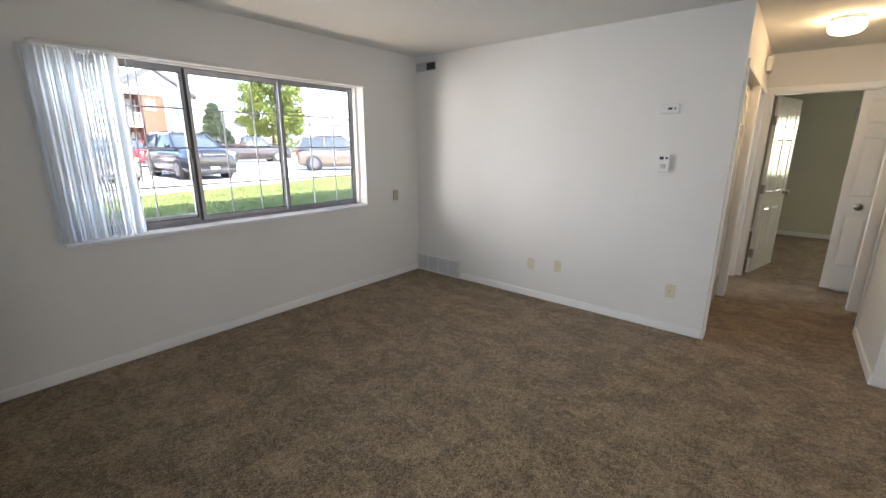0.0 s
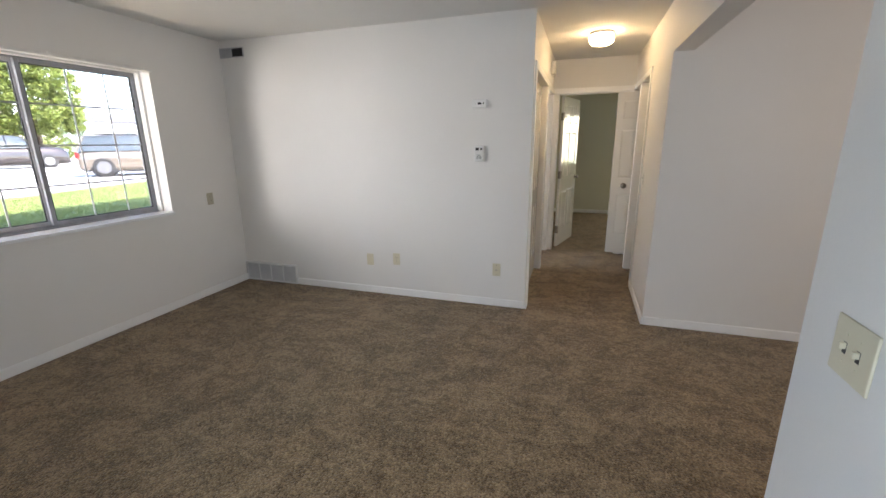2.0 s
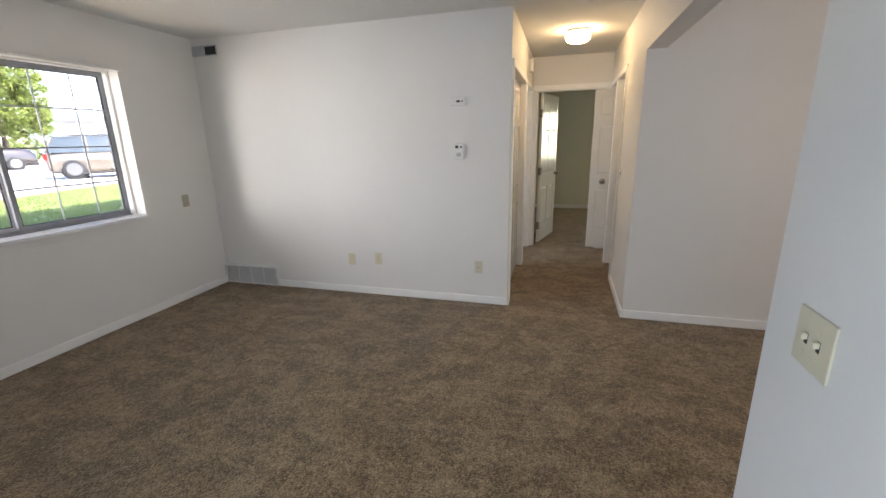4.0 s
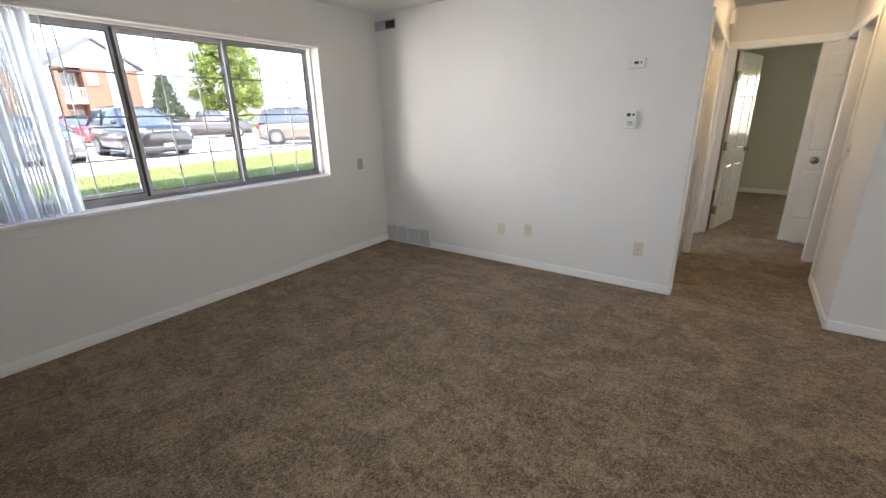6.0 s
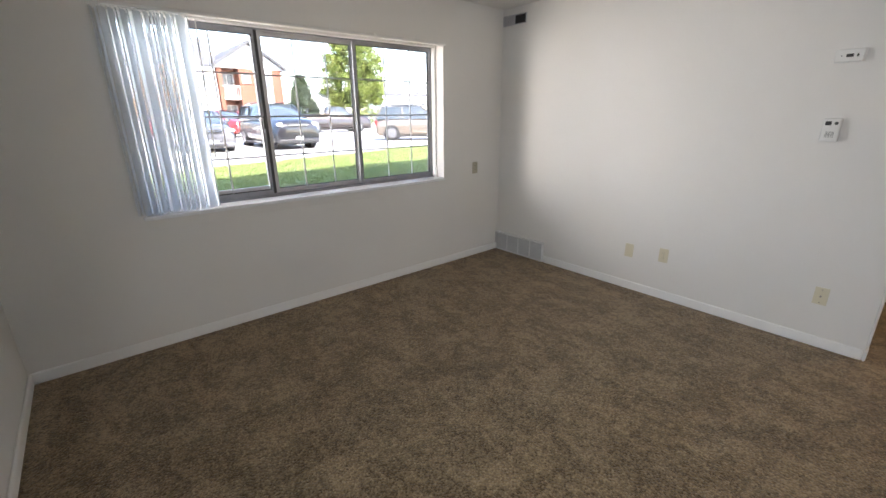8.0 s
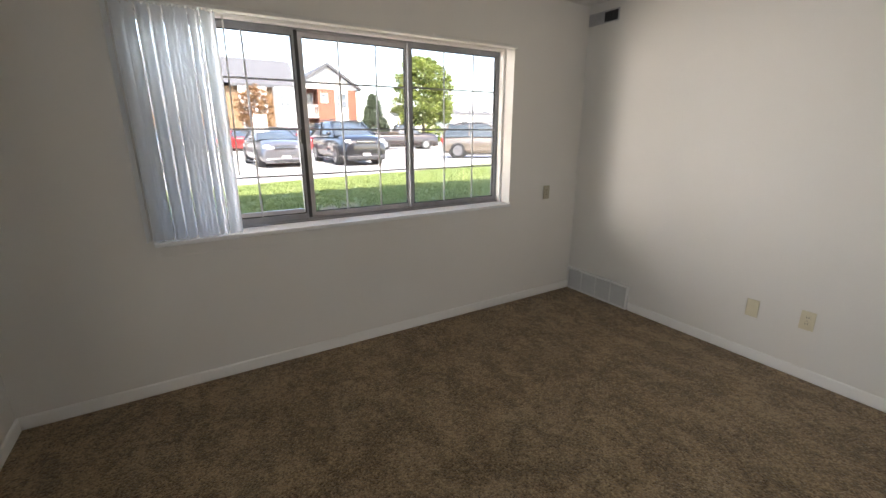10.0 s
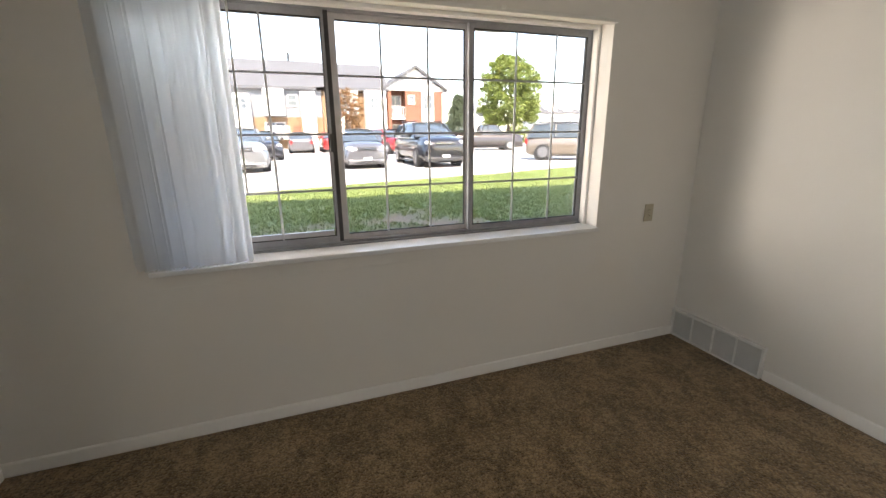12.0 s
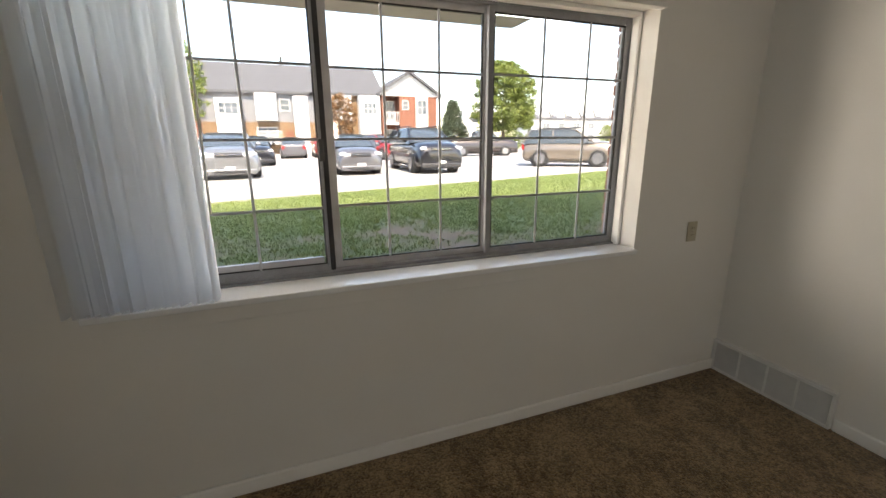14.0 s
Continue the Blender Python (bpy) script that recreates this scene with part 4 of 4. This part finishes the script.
vehicle("sedan", "silver sedan parked nose to the lawn", SILVER, pose(-19.3, -0.72, GZ, 0, 0, 7), 4.8, 1.94, 1.52, 1.02, 1.04)
vehicle("suv", "beige small SUV parked at an angle", BEIGE, pose(-18.2, 13.65, GZ, 0, 0, 52), 4.15, 1.74, 1.66, 1.08, 1.08, "suv")
vehicle("pickup", "dark pickup truck parked far off", MAROON, pose(-31.0, 15.3, GZ, 0, 0, 80), 5.4, 1.95, 1.85, 1.18, 1.2, "pickup")
vehicle("hatchback", "red hatchback parked in the far row", RED, pose(-29.5, 7.4, GZ, 0, 0, 20), 4.2, 1.75, 1.55, 1.0, 1.05, "suv")
vehicle("sedan", "silver sedan parked in the far row", SILVER, pose(-35.0, -1.0, GZ, 0, 0, 180), 4.5, 1.75, 1.45, 0.95, 0.98)
vehicle("sedan", "grey sedan parked in the far row", GREY, pose(-35.0, 2.0, GZ, 0, 0, 180), 4.5, 1.75, 1.45, 0.95, 0.98)
vehicle("sedan", "red sedan parked in the far row", RED, pose(-35.2, 4.3, GZ, 0, 0, 180), 4.5, 1.75, 1.45, 0.95, 0.98)
vehicle("sedan", "dark sedan parked behind the silver one", BLACK, pose(-26.5, -0.2, GZ, 0, 0, 6), 4.6, 1.78, 1.46, 0.95, 1.0)

# ---- apartment houses across the parking ----
FARBRICK = material("far red brick", (0.215, 0.088, 0.055), 0.85, scale=3, amount=0.2, fine=30, bump=0.2)
TANBRICK = material("far tan brick", (0.22, 0.14, 0.08), 0.85, scale=3, amount=0.2, fine=30, bump=0.2)
SIDING = material("white siding", (0.58, 0.575, 0.56), 0.6, scale=2, amount=0.06, fine=30, bump=0.1)
GREYSIDE = material("grey siding", (0.21, 0.215, 0.23), 0.6, scale=2, amount=0.08, fine=30, bump=0.1)
SHINGLE = material("weathered grey shingles", (0.095, 0.096, 0.102), 0.9, scale=2, amount=0.15, fine=24, bump=0.5)
FARGLASS = material("dark far window glass", (0.10, 0.12, 0.14), 0.08, scale=2, amount=0.2, fine=10, bump=0)
HX = -44.0


def house_window(parent, x, y, z, w, h, cols=2):
    wn_ = part("window", bevel(frame_bars(x - 0.05, x + 0.07, y - w / 2, y + w / 2, z - h / 2, z + h / 2, 0.08), 0.01, 1), SIDING, parent)
    part("pane", boxes((x - 0.02, x + 0.01, y - w / 2 + 0.08, y + w / 2 - 0.08, z - h / 2 + 0.08, z + h / 2 - 0.08)), FARGLASS, wn_)
    for c in range(1, cols):
        yc = y - w / 2 + w * c / cols
        part("glazing_bar", boxes((x + 0.012, x + 0.05, yc - 0.03, yc + 0.03, z - h / 2 + 0.08, z + h / 2 - 0.08)), SIDING, wn_)
    part("glazing_bar", boxes((x + 0.014, x + 0.048, y - w / 2 + 0.08, y + w / 2 - 0.08, z - 0.025, z + 0.025)), SIDING, wn_)


def gable_roof(y0, y1, x0, x1, eave, ridge, along="y", over=0.45):
    """A pitched roof with thickness; its ridge runs along y or along x."""
    bm = bmesh.new()
    a0, a1, b0, b1 = (y0 - over, y1 + over, x0 - over, x1 + over) if along == "y" else (x0 - over, x1 + over, y0 - over, y1 + over)
    mid = (b0 + b1) / 2
    prof = [(b0, eave - 0.15), (mid, ridge), (b1, eave - 0.15), (b1, eave - 0.40), (mid, ridge - 0.28), (b0, eave - 0.40)]
    ends = [[bm.verts.new((b, a, z) if along == "y" else (a, b, z)) for b, z in prof] for a in (a0, a1)]
    for i in range(6):
        j = (i + 1) % 6
        bm.faces.new((ends[0][i], ends[0][j], ends[1][j], ends[1][i]))
    for e in ends:
        bm.faces.new((e[0], e[1], e[4], e[5]))
        bm.faces.new((e[1], e[2], e[3], e[4]))
    return bm


def balcony(parent, x, y0, y1, z):
    b = part("balcony", bevel(boxes((x, x + 1.3, y0, y1, z - 0.22, z)), 0.02, 1), SIDING, parent, "white painted balcony")
    bm = boxes((x + 1.22, x + 1.28, y0, y1, z + 0.92, z + 1.0), (x + 1.22, x + 1.28, y0, y1, z + 0.08, z + 0.14))
    k = int((y1 - y0) / 0.16)
    for i in range(k + 1):
        yy = y0 + (y1 - y0) * i / k
        box(bm, x + 1.235, x + 1.265, yy - 0.018, yy + 0.018, z + 0.14, z + 0.92)
    part("railing", bm, SIDING, b, "white railing")


E0 = 5.95
wing = thing("brick_house", "two-storey red brick house wing with white gable", "house", group="apartment row")
part("wall", boxes((HX - 9, HX, 12.6, 16.5, GZ, E0), (HX - 9, HX - 1.4, 10.8, 12.6, GZ, E0), (HX - 1.4, HX, 10.8, 11.15, GZ, E0)), FARBRICK, wing)
part("roof", gable_roof(10.8, 16.5, HX - 9, HX, E0, 8.0, "x"), SHINGLE, wing, "grey shingled roof")
bm = bmesh.new()
v = [bm.verts.new(c) for c in ((HX + 0.05, 10.5, E0 - 0.35), (HX + 0.05, 16.8, E0 - 0.35), (HX + 0.05, 13.65, 7.70), (HX - 0.15, 10.5, E0 - 0.35), (HX - 0.15, 16.8, E0 - 0.35), (HX - 0.15, 13.65, 7.70))]
for f in ((0, 1, 2), (5, 4, 3), (0, 3, 4, 1), (1, 4, 5, 2), (2, 5, 3, 0)):
    bm.faces.new([v[i] for i in f])
part("gable", bm, SIDING, wing, "white siding gable")
part("bay", bevel(boxes((HX, HX + 0.14, 14.25, 15.55, GZ + 0.6, E0 - 0.36)), 0.02, 1), SIDING, wing, "white window bay")
for z in (4.55, 1.95):
    house_window(wing, HX + 0.16, 14.9, z, 1.05, 1.45, 2)
house_window(wing, HX + 0.02, 13.2, 4.75, 0.7, 0.9, 1)
house_window(wing, HX + 0.02, 13.2, 1.9, 0.7, 1.2, 1)
for z in (4.3, 1.5):
    house_window(wing, HX - 1.36, 11.85, z, 1.2, 1.9, 2)
balcony(wing, HX - 1.4, 11.15, 12.58, 3.1)

link = thing("row_house", "two-storey row house with white bays and grey roof", "house", group="apartment row")
part("wall", boxes((HX - 9.5, HX - 1.0, 4.6, 10.75, GZ, E0)), TANBRICK, link)
part("roof", gable_roof(4.6, 10.75, HX - 9.5, HX - 1.0, E0, 8.6), SHINGLE, link, "grey shingled roof")
part("bay", bevel(boxes((HX - 1.0, HX + 0.3, 8.6, 10.6, GZ, E0 - 0.4)), 0.03, 1), SIDING, link, "white siding bay")
house_window(link, HX + 0.32, 9.6, 4.35, 1.3, 1.1, 3)
part("bay", bevel(boxes((HX - 1.0, HX - 0.5, 5.6, 8.0, 3.2, E0 - 0.4)), 0.03, 1), SIDING, link, "white siding bay")
house_window(link, HX - 0.48, 6.6, 4.5, 1.0, 1.5, 2)
house_window(link, HX - 0.98, 6.6, 1.7, 1.6, 1.9, 2)

left = thing("row_house", "two-storey row house with grey siding and tan brick", "house", group="apartment row")
part("wall", boxes((HX - 9.5, HX - 1.0, -5.2, 4.55, GZ, 3.1)), TANBRICK, left, "tan brick ground floor")
part("upper_wall", boxes((HX - 9.5, HX - 1.0, -5.2, 4.55, 3.1, E0)), GREYSIDE, left, "grey siding upper floor")
part("roof", gable_roof(-5.2, 4.55, HX - 9.5, HX - 1.0, E0, 8.7), SHINGLE, left, "grey shingled roof")
part("bay", bevel(boxes((HX - 1.0, HX + 0.2, -3.8, -1.7, GZ, E0 - 0.9)), 0.03, 1), SIDING, left, "white siding bay")
part("bay", bevel(boxes((HX - 1.0, HX - 0.1, -0.6, 1.2, 3.2, E0 - 0.4)), 0.03, 1), SIDING, left, "white siding bay")
part("bay", bevel(boxes((HX - 1.0, HX + 0.1, 2.6, 3.9, GZ, E0 - 0.6)), 0.03, 1), SIDING, left, "white siding bay")
house_window(left, HX + 0.22, -2.75, 4.2, 1.6, 1.0, 3)
house_window(left, HX - 0.98, 1.9, 4.6, 0.9, 1.1, 1)
house_window(left, HX - 0.98, 0.2, 1.9, 1.8, 1.5, 2)
balcony(left, HX - 1.0, -0.7, 1.4, 1.3)
part("door", bevel(boxes((HX - 1.0, HX - 0.92, 1.75, 2.45, GZ + 0.1, 2.3)), 0.01, 1), FARBRICK, left, "red-brown entrance door")
part("chimney_pipe", rod(bmesh.new(), (HX - 5.2, 2.0, 9.0), (0, 0, 1), 0.12, 0.9, 12), BLACKTRIM, left)

south = thing("brick_house", "two-storey red brick house beside the grey row house", "house", group="apartment row")
part("wall", boxes((HX - 9, HX + 0.4, -16.0, -5.3, GZ, E0)), FARBRICK, south)
part("roof", gable_roof(-16.0, -5.3, HX - 9, HX + 0.4, E0, 8.6), SHINGLE, south, "grey shingled roof")
for y in (-7.0, -10.0, -13.0):
    for z in (4.4, 1.8):
        house_window(south, HX + 0.42, y, z, 1.3, 1.3, 2)

shed = thing("white_house", "small white house behind the big tree", "house")
part("wall", boxes((-62, -56, 24.5, 29.5, GZ, 3.6)), SIDING, shed)
part("roof", gable_roof(24.5, 29.5, -62, -56, 3.8, 5.6, "x"), SIDING, shed, "pale roof")
row = thing("far_row_house", "long pale two-storey row of houses with peaked dormers", "house")
part("wall", boxes((-92, -84, 54, 92, GZ, 5.6)), SIDING, row)
part("roof", gable_roof(54, 92, -92, -84, 5.9, 7.4), SHINGLE, row, "grey roof")
for i in range(9):
    y = 57 + i * 4.1
    part("dormer", gable_roof(y - 1.1, y + 1.1, -88, -84.2, 6.6, 8.6, "x", 0.2), SIDING, row)
    front = bmesh.new()
    tri = [[front.verts.new((x, y + dy, z)) for dy, z in ((-1.15, 6.0), (1.15, 6.0), (0, 8.35))] for x in (-84.3, -84.5)]
    front.faces.new(tri[0])
    front.faces.new(tri[1])
    for a_, b_ in ((0, 1), (1, 2), (2, 0)):
        front.faces.new((tri[0][a_], tri[0][b_], tri[1][b_], tri[1][a_]))
    part("dormer_front", front, SIDING, row)
    house_window(row, -83.95, y, 4.2, 1.8, 1.3, 2)
    house_window(row, -83.95, y, 1.7, 1.8, 1.5, 2)


# ---- trees ----
BARK = material("tree bark", (0.10, 0.075, 0.055), 0.95, scale=6, amount=0.3, fine=50, bump=0.6)
def leaf_material(name, colour, second, through):
    """Thin leaves that let some sun through."""
    m = material(name, colour, 0.6, scale=0.8, amount=0.35, fine=6, bump=0, second=second)
    n, l = m.node_tree.nodes, m.node_tree.links
    thin, mix = n.new("ShaderNodeBsdfTranslucent"), n.new("ShaderNodeMixShader")
    thin.inputs["Color"].default_value = (*through, 1)
    mix.inputs[0].default_value = 0.35
    l.new(n["Principled BSDF"].outputs[0], mix.inputs[1])
    l.new(thin.outputs[0], mix.inputs[2])
    l.new(mix.outputs[0], n["Material Output"].inputs["Surface"])
    return m


LEAF = leaf_material("maple leaves", (0.12, 0.17, 0.035), (0.22, 0.26, 0.06), (0.30, 0.36, 0.06))
NEEDLE = leaf_material("spruce needles", (0.09, 0.13, 0.075), (0.11, 0.14, 0.08), (0.12, 0.16, 0.08))
RUSTLEAF = leaf_material("rust coloured leaves", (0.18, 0.09, 0.04), (0.27, 0.15, 0.06), (0.32, 0.17, 0.06))


def tree(name, label, at, tall, bottom, radius, leaf, seed, count=5200, size=0.16, cone=False):
    """A tapered trunk with limbs, and a crown of many small leaves in uneven clumps."""
    r = random.Random(seed)
    t = thing(name, label, "tree", at)
    tr = bmesh.new()
    rod(tr, (0, 0, tall * 0.42), (0, 0, 1), 0.045 * radius + 0.06, tall * 0.84, 12, 0.03)
    limbs = []
    for i in range(14):
        z = bottom + (tall - bottom) * r.uniform(0.0, 0.6)
        a = i * 2.4 + r.uniform(-0.4, 0.4)
        up = 0.1 if cone else r.uniform(0.4, 0.9)
        ln = radius * r.uniform(0.6, 0.95) * ((1 - (z - bottom) / (tall - bottom)) if cone else 1)
        d = Vector((math.cos(a), math.sin(a), up)).normalized()
        rod(tr, Vector((0, 0, z)) + d * ln / 2, d, 0.045, ln, 7, 0.012)
    part("trunk", tr, BARK, t, "rough brown trunk")
    clumps = []
    for _ in range(240 if cone else 320):
        u = r.random() ** (1.6 if cone else 1.0)
        z = bottom + (tall - bottom) * (0.05 + 0.92 * u)
        if cone:
            rr = radius * (1 - u) ** 0.9 + 0.1
            q = rr * r.uniform(0.35, 0.95)
        else:
            rr = radius * math.sqrt(max(0.03, 1 - ((u - 0.40) / 0.62) ** 2))
            q = rr * math.sqrt(r.uniform(0.08, 0.92))
        a = r.uniform(0, math.tau)
        clumps.append((q * math.cos(a), q * math.sin(a), z, (0.24 if cone else 0.17) * radius * r.uniform(0.5, 1.3)))
    verts, faces = [], []
    for i in range(count):
        cx, cy, cz_, cr = clumps[i % len(clumps)]
        d = Vector((r.gauss(0, 1), r.gauss(0, 1), r.gauss(0, 1))).normalized() * cr * r.random() ** 0.4
        p = Vector((cx + d.x, cy + d.y, cz_ + d.z * 0.75))
        e1 = Vector((r.gauss(0, 1), r.gauss(0, 1), r.gauss(0, 0.6))).normalized() * size * r.uniform(0.6, 1.2)
        e2 = e1.cross(Vector((r.gauss(0, 1), r.gauss(0, 1), r.gauss(0, 1)))).normalized() * size * 0.42
        k = len(verts)
        verts += [p - e1, p + e2, p + e1, p - e2]
        faces.append((k, k + 1, k + 2, k + 3))
    me = bpy.data.meshes.new("crown")
    me.from_pydata(verts, [], faces)
    me.materials.append(leaf)
    cr_ = new("crown", me)
    cr_.parent = t
    return t


tree("maple_tree", "full green maple tree beyond the parking", pose(-36.7, 20.3, GZ), 7.8, 1.7, 3.0, LEAF, 11, 26000, 0.14)
tree("spruce_tree", "dark green spruce beside the brick house", pose(-41.7, 17.4, GZ), 4.9, 0.2, 1.95, NEEDLE, 12, 14000, 0.12, True)
tree("ornamental_tree", "small tree with rust coloured leaves", pose(-38.0, 5.9, GZ), 4.9, 1.6, 1.45, RUSTLEAF, 13, 2600, 0.13)
tree("maple_tree", "green maple tree before the grey row house", pose(-31.7, -4.9, GZ), 7.6, 2.0, 2.3, LEAF, 14, 5200, 0.16)
for i, (x, y, h) in enumerate(((-48, 27.6, 2.3), (-47, 30.3, 2.0), (-52, 46.0, 3.0))):
    tree("shrub", "rounded green shrub beside the parking", pose(x, y, GZ), h, 0.0, 1.7, LEAF, 20 + i, 1600, 0.15)

# back lawn, beyond the bedroom
structure("back_lawn", boxes((-3.0, 20.0, 9.6, 30.0, GZ, GZ + 0.05)), BLADE, "mown green back lawn", "lawn")
